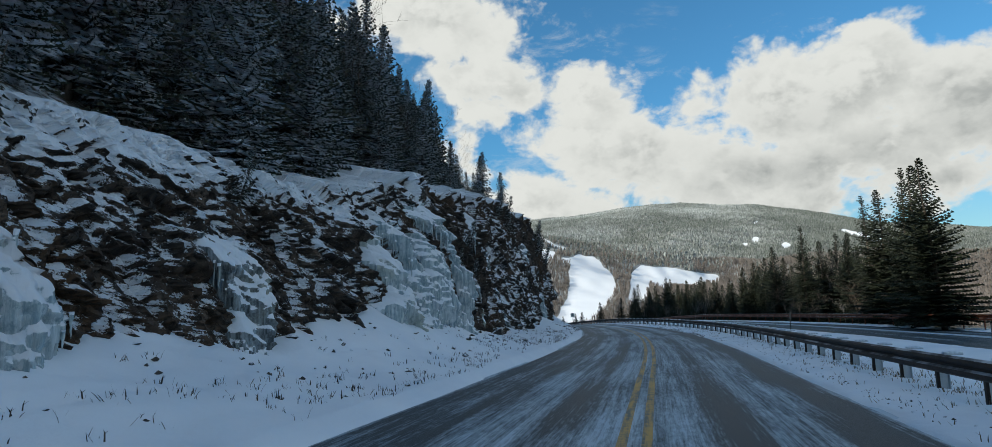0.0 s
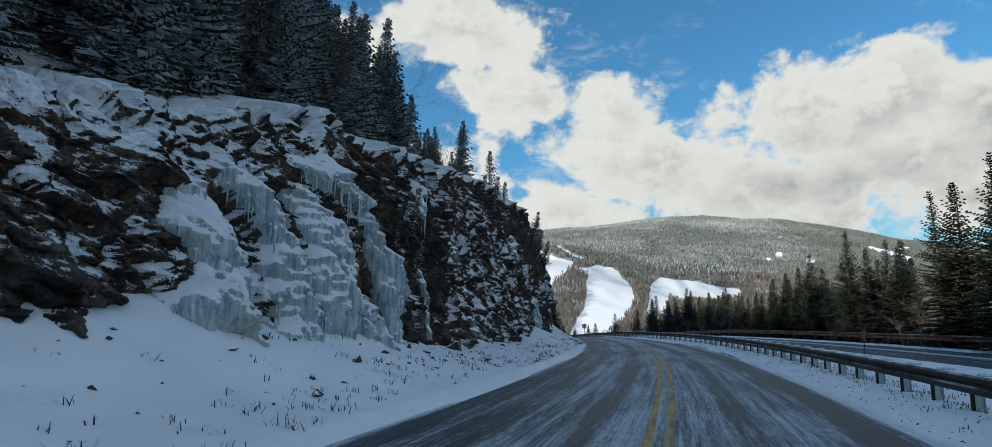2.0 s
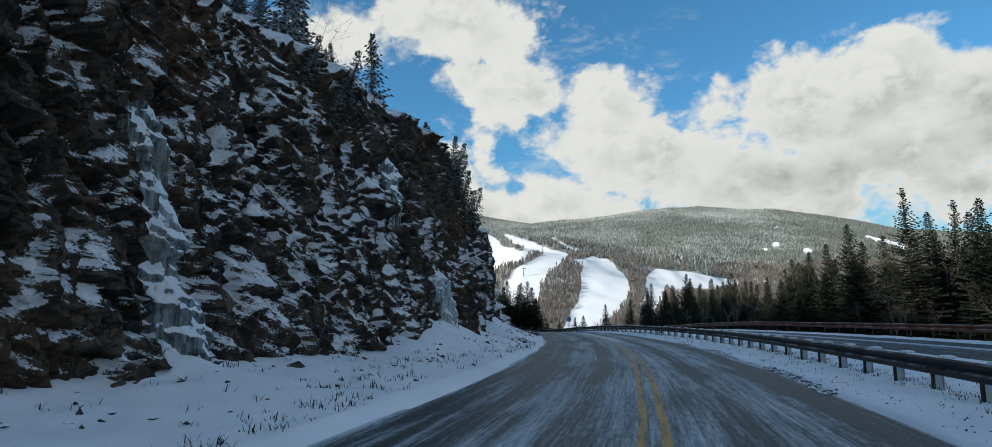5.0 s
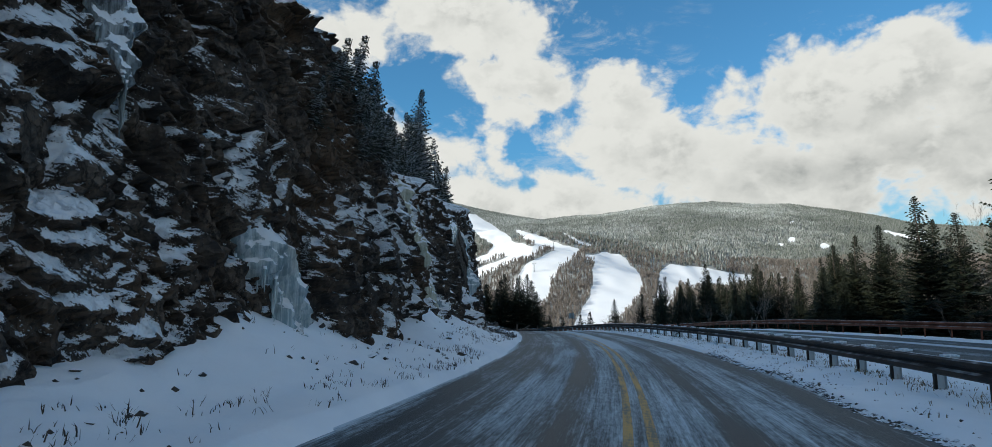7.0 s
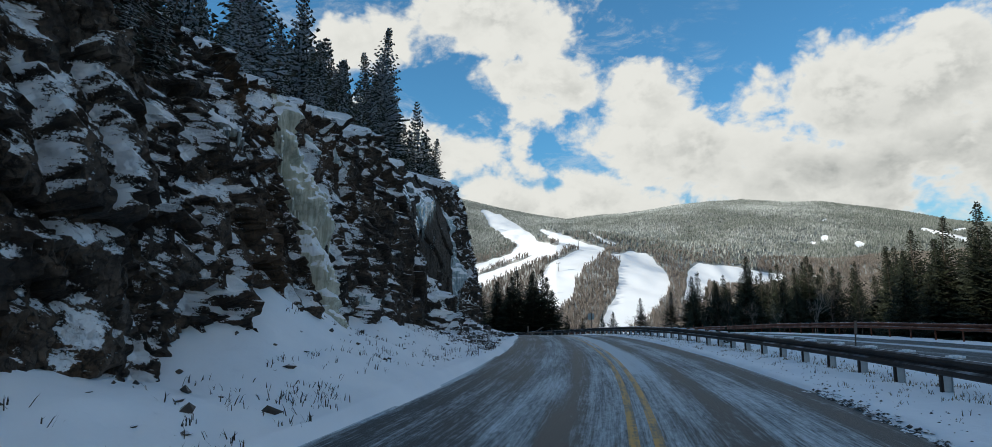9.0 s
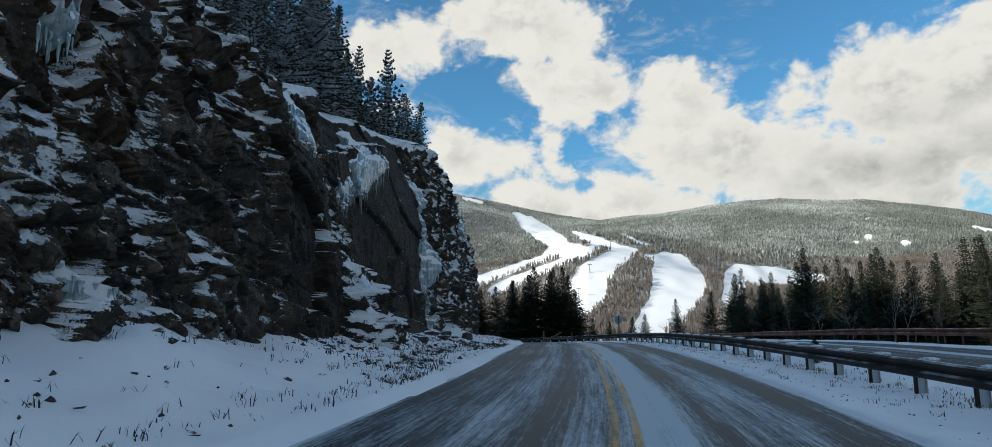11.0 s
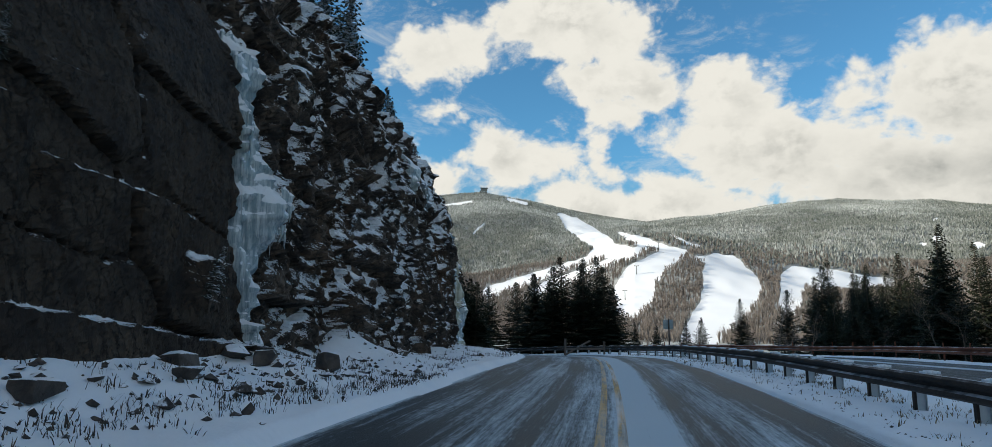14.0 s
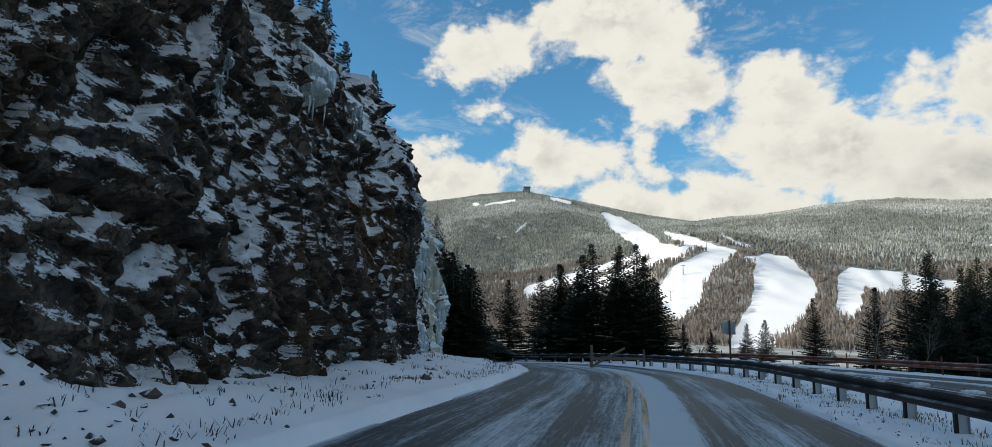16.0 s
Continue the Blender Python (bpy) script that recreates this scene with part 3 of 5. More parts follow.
def strip(name, s0, s1, offs, lift, mat, step=0.5, shift=0.0):
    s = np.arange(s0, s1, step)
    offs = np.asarray(offs, float)
    gs, go = np.meshgrid(s, offs, indexing="ij")
    v = at_road(gs, go, np.full(gs.shape, lift))
    return mesh_of(name, v, grid_faces(len(s), len(offs), True), mat, uv=np.stack([gs.ravel(), go.ravel() - shift], 1), smooth=True)


def build_road():
    road = tagged(new("road", strip("road", -45, 195, np.linspace(-4.7, 4.3, 10), 0.0, M_ROAD)), "wet asphalt road streaked with windblown snow", "road", kind="structure")
    for c in (-0.155, 0.155):
        part("centre_line", strip("centre_line", -45, 190, (c - 0.068, c + 0.068), 0.005, M_LINE), road, "worn yellow centre line")
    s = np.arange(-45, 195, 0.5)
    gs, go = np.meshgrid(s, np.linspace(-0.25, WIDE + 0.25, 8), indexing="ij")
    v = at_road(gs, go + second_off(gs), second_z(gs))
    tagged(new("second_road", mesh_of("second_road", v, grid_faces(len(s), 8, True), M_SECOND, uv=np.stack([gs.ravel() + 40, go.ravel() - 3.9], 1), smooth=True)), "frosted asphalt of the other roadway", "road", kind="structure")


# ---- the rock face ----
CLIFF_S = np.concatenate([np.arange(-30, 3, 0.4), np.arange(3, 122, 0.072), np.arange(122, 150, 0.16)])
CLIFF_N = 190


def face_lean(s):
    """How far the rim stands back from the foot."""
    return knots(s, (-40, 4.0), (8, 3.8), (17, 3.0), (26, 1.7), (34, 1.3), (50, 1.9), (60, 2.4), (75, 1.5), (86, 1.9), (96, 1.3), (120, 1.5), (150, 3))


def step_up(x, w):
    return np.clip(0.5 + x / (2 * w), 0, 1)


def z_at(rim, u):
    return -0.4 + (rim + 0.4) * np.clip(u / 0.80, 0, 1)


def cliff_grid():
    """Along the road and up the face: height above the road and offset of every point of the broken rock."""
    v = np.linspace(0, 1, CLIFF_N)
    s, u = np.meshgrid(CLIFF_S, v, indexing="ij")
    rim, base = rim_z(s), base_off(s)
    slab = np.clip((s - 77.0) / 2, 0, 1) * np.clip((95.0 - s) / 1, 0, 1) * (1 - 0.75 * np.clip(1.3 - abs(s - 83.4 + 0.12 * (z_at(rim_z(s), u) - 3)) / 0.7, 0, 1))
    rough = 1 - slab * knots(s, (73, 0.45), (79, 0.52), (82.5, 0.80), (86.5, 0.94), (300, 0.94))
    rim = rim + (fbm(s * 0.35, s * 0, 4, 21) - 0.5) * 0.8
    # the face takes 80 parts of 100, the rounded shoulder the rest
    face = np.clip(u / 0.80, 0, 1)
    over = np.clip((u - 0.80) / 0.20, 0, 1)
    z = -0.4 + (rim + 0.4) * face + over * 1.3
    lean = face_lean(s)
    back = lean * (0.25 * face + 0.75 * face**2.2) + 5.0 * over**1.15
    sw = s + (fbm(s * 0.45, z * 0.3, 3, 31) - 0.5) * 2.0 + 0.12 * z
    zw = z + (fbm(s * 0.4, z * 0.4, 3, 32) - 0.5) * 1.6 + s * 0.10
    low = knots(s, (-40, 0.4), (14, 0.4), (26, 0.0), (300, 0.0))   # the first stretch breaks into level ledges, the rest into upright ribs
    b1, e1 = blocks(sw / 2.6, zw / 4.4, 41)
    b1l, e1l = blocks(sw / 4.4, zw / 2.6, 43)
    b1s, e1s = blocks((s + 0.25 * z) / 4.6, (z + 0.32 * (s - 88)) / 2.7, 46)
    b1, e1 = b1 + (b1l - b1) * low, e1 + (e1l - e1) * low
    b1, e1 = np.where(slab > 0.5, b1s, b1), np.where(slab > 0.5, e1s, e1)
    # facets that lean back hold snow, those that overhang stay bare
    b2, e2 = blocks(sw / 0.95 + 7, zw / 1.7, 51, 2.6)
    b2l, e2l = blocks(sw / 1.9 + 7, zw / 1.15, 53, 2.6)
    b2, e2 = b2 + (b2l - b2) * low, e2 + (e2l - e2) * low
    b3, e3 = blocks(sw / 0.42 + 0.3 * zw + 3, zw / 0.80 + 0.5 * sw, 61, 2.8)
    b4, e4 = blocks(sw / 0.45 - 0.5 * zw + 3, zw / 0.26 + 1.7 * sw, 63, 2.6)
    fine = fbm(s * 2.2, z * 1.6, 5, 71, 0.6) - 0.5
    rib = 1 - abs(2 * fbm(sw * 0.55, z * 0.10, 4, 73) - 1)
    wob = (fbm(s * 1.1, z * 0.3, 3, 74) - 0.5) * 0.7
    heap = 0.5 * step_up(3.35 + wob - z, 0.05) * step_up(s - 83.2, 0.25) * step_up(86.0 - wob - s, 0.25) + 0.5 * step_up(2.55 - wob - z, 0.05) * step_up(s - 82.6, 0.25) * step_up(85.2 + wob - s, 0.25) + 0.5 * step_up(1.6 + wob - z, 0.08) * step_up(s - 82.8, 0.3) * step_up(86.4 - s, 0.3)
    rough = np.maximum(rough, np.clip(heap * 1.2, 0, 0.9))
    push = (b1 - 0.5) * (0.40 + 0.15 * rough) + (b2 - 0.5) * 0.30 * rough + (b3 - 0.5) * (0.012 + 0.17 * rough) + (b4 - 0.5) * (0.006 + 0.115 * rough) + fine * 0.20 * rough
    push += (rib - 0.6) * 0.80 * rough * (1 - low)
    push -= 0.09 * np.clip(1 - e2 / 0.10, 0, 1) * rough + 0.14 * np.clip(1 - e1 / 0.05, 0, 1)
    push += (fbm(s * 0.12, z * 0.16, 3, 81) - 0.5) * 1.1 * (1 - 0.5 * slab)
    # ledges cut across the smooth slab: where each begins and ends, and how far it juts out
    for s0, z0, s1, z1, jut in ((84.2, 7.5, 86.3, 8.0, 0.30), (86.5, 8.4, 90.8, 9.6, 0.30), (85.4, 5.8, 87.6, 5.25, 0.32), (87.5, 5.25, 89.2, 4.9, 0.30), (89.5, 4.2, 92.2, 3.8, 0.34), (92.7, 2.95, 93.8, 2.85, 0.36), (88.0, 5.75, 93.4, 5.9, 0.07), (73.0, 3.6, 74.2, 3.5, 0.45), (74.4, 3.4, 75.9, 2.6, 0.35), (77.2, 2.5, 78.6, 1.1, 0.35), (79.6, 1.9, 81.6, 1.4, 0.5), (76.0, 6.2, 79.0, 5.2, 0.25), (79.2, 4.4, 82.0, 3.9, 0.22), (87.2, 2.0, 94.7, 0.95, 0.75)):
        edge = z0 + (z1 - z0) * (s - s0) / (s1 - s0) + wob * 0.3
        push += jut * step_up(edge - z, 0.03) * step_up(s - s0, 0.15) * step_up(s1 - s, 0.15) * np.clip(1 - (edge - z) / 2.2, 0.0 if jut < 0.5 else 1.0, 1)
    push += heap
    push += 0.22 * np.clip((u - 0.765) / 0.02, 0, 1) * np.clip((0.84 - u) / 0.04, 0, 1) * fbm(s * 0.5, s * 0, 3, 85)   # the lip of snow along the rim
    push *= np.where(u > 0.8, 1 - 0.75 * over, 1.0)
    off = base - back + push
    z = z + (b2 - 0.5) * 0.22 * rough * face
    return s, z, off


CS, CZ, CO = cliff_grid()


def face_off(s, z):
    """The offset of the rock's surface at a place along the road and a height."""
    s, z = np.broadcast_arrays(np.asarray(s, float), np.asarray(z, float))
    i = np.clip(np.searchsorted(CLIFF_S, s.ravel()), 0, len(CLIFF_S) - 1)
    out = np.empty(i.shape)
    for k, (row, h) in enumerate(zip(i, z.ravel())):
        out[k] = np.interp(h, np.maximum.accumulate(CZ[row]), CO[row])
    return out.reshape(s.shape)


def build_cliff():
    v = at_road(CS, CO, CZ)
    uv = np.stack([CS.ravel(), CZ.ravel()], 1)
    normal = np.cross(np.gradient(v, axis=0), np.gradient(v, axis=1))
    normal = normal / (np.linalg.norm(normal, axis=2, keepdims=True) + 1e-9) * np.sign(normal[..., 0:1].mean())
    # the wind packed snow onto what faces up and back along the road
    turn = np.interp(CS, ARC, _turn)
    ledge = 0.80 * normal[..., 2] - 0.50 * (normal[..., 0] * np.sin(turn) + normal[..., 1] * np.cos(turn))

    def blur(a, k):
        for _ in range(k):
            a = 0.5 * a + (np.roll(a, 1, 0) + np.roll(a, -1, 0) + np.roll(a, 1, 1) + np.roll(a, -1, 1)) / 8
        return a
    hollow = np.clip(blur(CO, 14) - CO, -0.12, 0.12)
    over = np.clip((np.linspace(0, 1, CLIFF_N)[None] - 0.772) / 0.02, 0, 1)
    ledge = blur(ledge, 1) + 1.2 * hollow + 0.55 * over
    rng = np.random.default_rng(3)
    v[1:-1, 1:-1] += rng.uniform(-0.016, 0.016, (len(CLIFF_S) - 2, CLIFF_N - 2, 3))
    mesh = mesh_of("rock_face", v, grid_faces(len(CLIFF_S), CLIFF_N), M_ROCK, uv=uv)
    mesh.attributes.new("ledge", "FLOAT", "POINT").data.foreach_set("value", ledge.astype(np.float32).ravel())
    tagged(new("rock_face", mesh), "dark brown blasted rock face dusted with snow beside the road", "cliff", kind="structure")


def hill_z(s, d):
    first = knots(s, (-90, 0.75), (10, 0.7), (26, 0.55), (40, 0.45), (70, 0.38), (172, 0.36))
    return rim_z(s) - 0.8 + first * np.minimum(d, 24) + 0.66 * np.clip(d - 24, 0, 90) + 0.25 * np.clip(d - 114, 0, 99) + (fbm(s * 0.08, d * 0.08, 4, 91) - 0.5) * np.clip(d, 0, 12) * 0.5


def build_hill():
    """The slope behind the rim, by metres along the road and back from the rim."""
    s = np.concatenate([[-131.0], np.arange(-130, 172, 1.0), [173.0]])
    d = np.concatenate([np.arange(0.0, 18, 0.7), np.arange(18, 158, 4.0), [159.0]])
    gs, gd = np.meshgrid(s, d, indexing="ij")
    end = np.clip((gs - 112) / 50, 0, 1)
    z = hill_z(gs, gd) * (1 - 0.75 * end) - 3 * end
    z[0], z[-1], z[:, -1] = -25, -25, -25
    # straight on from the road's line as it runs past the rock, so that the slope does not fold
    turn = np.radians(knots(gs, (-90, 12), (0, 10), (60, 6), (100, 1.0), (172, -4)))
    sc = np.clip(gs, -58, 122)
    b = at_road(sc, base_off(sc) - face_lean(sc) - 0.4, np.zeros(gs.shape))
    x = b[..., 0] - gd * np.cos(turn) + (gs - sc) * np.sin(turn)
    y = b[..., 1] + gd * np.sin(turn) + (gs - sc) * np.cos(turn)
    v = np.stack([x, y, z], -1)
    tagged(new("hillside", mesh_of("hillside", v, grid_faces(len(s), len(d)), M_HILL, smooth=True)), "steep wooded hillside with thin snow above the rock face", "hillside", kind="structure")
    return v, s, d


# ---- far land: mountain, ski runs and woods ----
MID = (10.0, 50.0)
# open pistes as chains of places: direction and height in degrees, and half width
RUN_HEAD = [(7.1, 5.15, 0.28), (9.3, 5.0, 0.28)]
RUN_MAIN = [(8.2, 5.0, 0.35), (8.75, 4.45, 1.1), (9.25, 3.7, 1.75), (9.7, 2.5, 2.2), (9.07, 1.12, 1.87), (7.92, -0.15, 1.5), (7.11, -1.19, 1.3)]
RUN_LIFT = [(5.69, 5.49, 0.36), (4.08, 4.88, 0.9), (2.43, 3.52, 1.45), (1.94, 2.22, 1.7), (1.6, 1.01, 1.08)]
RUN_UPPER = [(-4.78, 9.31, 0.22), (-3.65, 8.45, 0.7), (-1.9, 7.42, 0.76), (-0.72, 6.48, 0.82), (-1.26, 5.7, 0.5), (-2.35, 4.97, 0.3)]
RUN_CROSS = [(2.3, 5.87, 0.4), (0.59, 5.71, 0.32), (-1.51, 5.41, 0.29), (-4.61, 4.34, 0.36), (-7.02, 3.48, 0.45), (-8.73, 2.91, 0.5), (-10.5, 2.3, 0.5)]
RUN_LOWER = [(1.97, 5.53, 0.3), (-0.09, 4.96, 0.29), (-2.5, 3.96, 0.4), (-4.74, 3.12, 0.5), (-6.27, 2.27, 0.57)]
RUN_SIDE = [(0.48, 7.58, 0.15), (2.12, 6.88, 0.43), (3.39, 6.41, 0.43), (4.78, 5.98, 0.32), (5.99, 5.66, 0.29)]
RUN_LINK = [(-0.47, 6.31, 0.5), (1.85, 6.06, 0.18), (3.09, 6.09, 0.18)]
RUN_EAST = [(14.4, 3.56, 0.79), (16.14, 3.19, 0.93), (18.32, 2.94, 0.79), (20.88, 2.92, 0.32)]
RUN_FOOT = [(14.33, 3.35, 0.86), (14.12, 2.29, 0.86), (13.87, 1.13, 0.72)]
RUN_GAP = [(4.9, 7.25, 0.12), (6.0, 6.63, 0.14), (7.19, 6.18, 0.14)]
RUN_CREST = [(-9.49, 10.75, 0.14), (-7.81, 10.36, 0.16)]
RUN_BACK = [(-15.33, 10.05, 0.13), (-12.86, 10.5, 0.12)]
RUN_STREAK = [(-12.48, 7.62, 0.10), (-11.58, 8.49, 0.10)]
RUN_FAR = [(30.76, 6.36, 0.13), (32.08, 5.83, 0.16), (33.37, 5.31, 0.16)]
RUNS = [RUN_HEAD, RUN_MAIN, RUN_LIFT, RUN_UPPER, RUN_CROSS, RUN_LOWER, RUN_SIDE, RUN_LINK, RUN_EAST, RUN_FOOT, RUN_GAP, RUN_CREST, RUN_BACK, RUN_STREAK, RUN_FAR]
CLEARINGS = [(-16.25, 10.1, 0.35, 0.2), (24.14, 6.1, 0.32, 0.24), (23.27, 5.7, 0.22, 0.14), (26.54, 5.46, 0.35, 0.24), (24.2, 7.5, 0.16, 0.1), (33.0, 6.1, 0.5, 0.12)]


def land_z(az, r):
    """The height of the land by direction in degrees and distance in metres."""
    ridge = knots(az, (-180, 4), (-90, 9), (-30, 8.6), (-19.3, 10.3), (-15.8, 11.0), (-11.8, 11.4), (-8.2, 10.7), (-2.5, 9.5), (3, 8.5), (8.1, 8.8), (13, 9.5), (18, 9.7), (24, 9.0), (29, 7.8), (33, 6.8), (40, 5.6), (60, 5), (120, 4), (180, 4))
    bench = knots(az, (-180, 1), (-60, 3), (-12, 3.6), (-3, 5.2), (2, 6.4), (8, 5.9), (14.5, 4.5), (18, 3.9), (22, 3.0), (30, 2.2), (60, 2), (180, 1))
    rr = np.array([80.0, 180, 300, 430, 900, 1500, 2300, 3000, 4400])
    el = np.stack([np.full(az.shape, -4.5), np.full(az.shape, -3.2), np.full(az.shape, -2.3), np.full(az.shape, -1.6), bench, 0.5 * ridge + 0.5 * bench, ridge, ridge * 0.6, ridge * 0.25])
    lr = np.log(np.clip(r, rr[0], rr[-1]))
    k = np.clip(np.searchsorted(np.log(rr), lr, "right") - 1, 0, len(rr) - 2)
    f = (lr - np.log(rr)[k]) / np.diff(np.log(rr))[k]
    f = f * (0.7 + 0.3 * f * (3 - 2 * f))
    lo, hi = np.take_along_axis(el, k[None], 0)[0], np.take_along_axis(el, k[None] + 1, 0)[0]
    e = lo + (hi - lo) * f
    x, y = r * np.sin(np.radians(az)), r * np.cos(np.radians(az))
    bumps = (fbm(x / 260, y / 260, 5, 101) - 0.5) * np.clip((r - 400) / 700, 0, 1) * 95 * (1 - 0.8 * np.clip(1.4 - abs(r - 2300) / 500, 0, 1))
    return r * np.tan(np.radians(e)) + bumps + 1.6


def openness(az, el):
    """One inside a ski run, zero in the woods, by direction in degrees."""
    az = az + (fbm(az * 2.2, el * 3.0, 4, 111) - 0.5) * 0.34
    el = el + (fbm(az * 1.6, el * 2.0, 3, 112) - 0.5) * 0.22
    best = np.full(az.shape, -9.0)
    for run in RUNS:
        for (a0, e0, w0), (a1, e1, w1) in zip(run[:-1], run[1:]):
            t = np.clip(((az - a0) * (a1 - a0) + (el - e0) * (e1 - e0)) / ((a1 - a0) ** 2 + (e1 - e0) ** 2), 0, 1)
            best = np.maximum(best, w0 + (w1 - w0) * t - np.hypot(az - a0 - t * (a1 - a0), el - e0 - t * (e1 - e0)))
    for a, e, w, h in CLEARINGS:
        best = np.maximum(best, w * (1 - np.hypot((az - a) / w, (el - e) / h)))
    return np.clip(0.5 + best / 0.25, 0, 1)


def build_land():
    az = np.concatenate([np.arange(-180, -28, 2.0), np.arange(-28, 46, 0.12), np.arange(46, 181, 3.0)])
    r = np.concatenate([np.geomspace(75, 430, 26), np.geomspace(440, 2500, 210), np.geomspace(2560, 4400, 16)])
    ga, gr = np.meshgrid(az, r, indexing="ij")
    z = land_z(ga, gr)
    x, y = MID[0] + gr * np.sin(np.radians(ga)), MID[1] + gr * np.cos(np.radians(ga))
    el = np.degrees(np.arctan2(z - 1.6, gr))
    mesh = mesh_of("mountain", np.stack([x, y, z], -1), grid_faces(len(az), len(r)), M_LAND, smooth=True)
    layer = mesh.attributes.new("open", "FLOAT", "POINT")
    layer.data.foreach_set("value", np.where((gr > 380) & (gr < 2400), openness(ga, el), 0.0).astype(np.float32).ravel())
    tagged(new("mountain", mesh), "snowy wooded mountain with open ski runs", "mountain", kind="structure")


def far_trees(name, label, mat, count, seed, r0, r1, a0, a1, tall, bare, keep):
    rng = np.random.default_rng(seed)
    az = rng.uniform(a0, a1, count)
    r = np.sqrt(rng.uniform(r0 * r0, r1 * r1, count))
    z = land_z(az, r)
    el = np.degrees(np.arctan2(z - 1.6, r))
    ok = (openness(az, el) < 0.45) & keep(az, el, r, rng)
    az, r, z = az[ok], r[ok], z[ok]
    x, y = MID[0] + r * np.sin(np.radians(az)), MID[1] + r * np.cos(np.radians(az))
    n = len(az)
    h = tall * rng.uniform(0.6, 1.15, n)
    if bare:
        k = 11
        t = np.linspace(0, 1, k)[None]
        ang = rng.uniform(0, 6.283, (n, k))
        spread = h[:, None] * rng.uniform(0.10, 0.30, (n, k)) * (t > 0)
        root = h[:, None] * rng.uniform(0.05, 0.5, (n, k)) * (t > 0)
        tip = h[:, None] * rng.uniform(0.65, 1.0, (n, k))
        wide = 0.16 + 0.0002 * r[:, None] + 0 * t
        cx, cy = np.cos(ang), np.sin(ang)
        p0 = np.stack([x[:, None] - cy * wide, y[:, None] + cx * wide, z[:, None] + root], -1)
        p1 = np.stack([x[:, None] + cy * wide, y[:, None] - cx * wide, z[:, None] + root], -1)
        p2 = np.stack([x[:, None] + cx * spread, y[:, None] + cy * spread, z[:, None] + tip], -1)
        v = np.stack([p0, p1, p2], 2).reshape(-1, 3)
        f = np.arange(len(v)).reshape(-1, 3)
    else:
        k = 5
        ang = np.linspace(0, 6.283, k, endpoint=False)[None] + rng.uniform(0, 6.283, (n, 1))
        wide = h[:, None] * rng.uniform(0.16, 0.24, (n, 1))
        ring = np.stack([x[:, None] + wide * np.cos(ang), y[:, None] + wide * np.sin(ang), np.broadcast_to(z[:, None] + 0.1 * h[:, None], ang.shape)], -1)
        tip = np.stack([x, y, z + h], -1)[:, None]
        v = np.concatenate([ring, tip], 1).reshape(-1, 3)
        b = (np.arange(n) * (k + 1))[:, None, None]
        j = np.arange(k)
        f = (np.stack([j, (j + 1) % k, np.full(k, k)], 1)[None] + b).reshape(-1, 3)
    tagged(new(name, mesh_of(name, v, f, mat)), label, "woods", kind="stuff")


# ---- trees ----


def spruce_meshes(height, seed, needles, spread=0.24, thin=1.0, coarse=1.0):
    """A trunk and a crown of drooping boughs set with flat sprays of needles."""
    rng = np.random.default_rng(seed)
    trunk = Build()
    zz = np.linspace(-0.4, height * 0.98, 9)
    wob = np.cumsum(rng.normal(0, 0.02, (9, 2)), 0)
    trunk.tube(np.column_stack([wob, zz]), np.linspace(0.012 * height + 0.03, 0.012, 9), 7)
    out = []
    z = height * 0.045
    while z < height * 0.99:
        f = z / height
        reach = height * spread * (1 - f) ** 0.92 * min(1.0, 0.66 + 2.6 * f) * rng.uniform(0.78, 1.10) + 0.03
        count = int(np.interp(f, (0, 0.5, 1.0), (8, 6, 4)))
        for a in rng.uniform(0, 6.283) + np.arange(count) * 6.283 / count + rng.normal(0, 0.25, count):
            if rng.random() > thin:
                continue
            length = reach * rng.uniform(0.55, 1.15)
            m = max(3, int(length / (0.15 * coarse)))
            t = np.repeat(np.linspace(0.12, 1.0, m), 3)
            sign = np.tile([-1.0, 1.0, 0.0], m)
            px = length * t
            pz = z + length * ((0.06 + 0.62 * f) * t - (0.42 - 0.34 * f) * t**1.5 + 0.16 * t**3)
            side = np.minimum(0.46 * length * (1.03 - t) ** 0.75, 0.55) + 0.05 + 0.02 * coarse
            r1, r2, r3 = rng.random((3, len(t)))
            mid = sign == 0
            d = np.stack([np.where(mid, 0.16 * length / m * 4 + 0.05, side * (0.35 + 0.45 * r1)), sign * side * (0.7 + 0.4 * r2), np.where(mid, -0.03 - 0.06 * r3, -side * (0.02 + 0.34 * r3))], 1)
            q = np.stack([px, 0 * px, pz], 1)
            flat = np.stack([0.35 * rng.normal(size=len(t)), np.where(mid, 1.0, 0.35 * rng.normal(size=len(t))), np.where(mid, 0.2, 1.0)], 1)
            w = np.cross(d, flat)
            w = w / (np.linalg.norm(w, axis=1, keepdims=True) + 1e-6) * (np.where(mid, 0.045, 0.034) + 0.034 * rng.random(len(t)) + 0.022 * length)[:, None] * coarse**0.75 * min(1.0, height / 8) ** 0.6
            quad = np.stack([q - w, q + w, q + d + w * 0.15, q + d - w * 0.15], 1).reshape(-1, 3)
            ca, sa = math.cos(a), math.sin(a)
            out.append(np.stack([quad[:, 0] * ca - quad[:, 1] * sa, quad[:, 0] * sa + quad[:, 1] * ca, quad[:, 2]], 1))
        z += (height * 0.0155 + 0.055) * (1.15 - 0.5 * f) * (0.45 + 0.55 * coarse) * rng.uniform(0.8, 1.2)
    v = np.concatenate(out)
    return trunk.mesh("trunk", M_BARK, True), mesh_of("crown", v, np.arange(len(v)).reshape(-1, 4), needles)


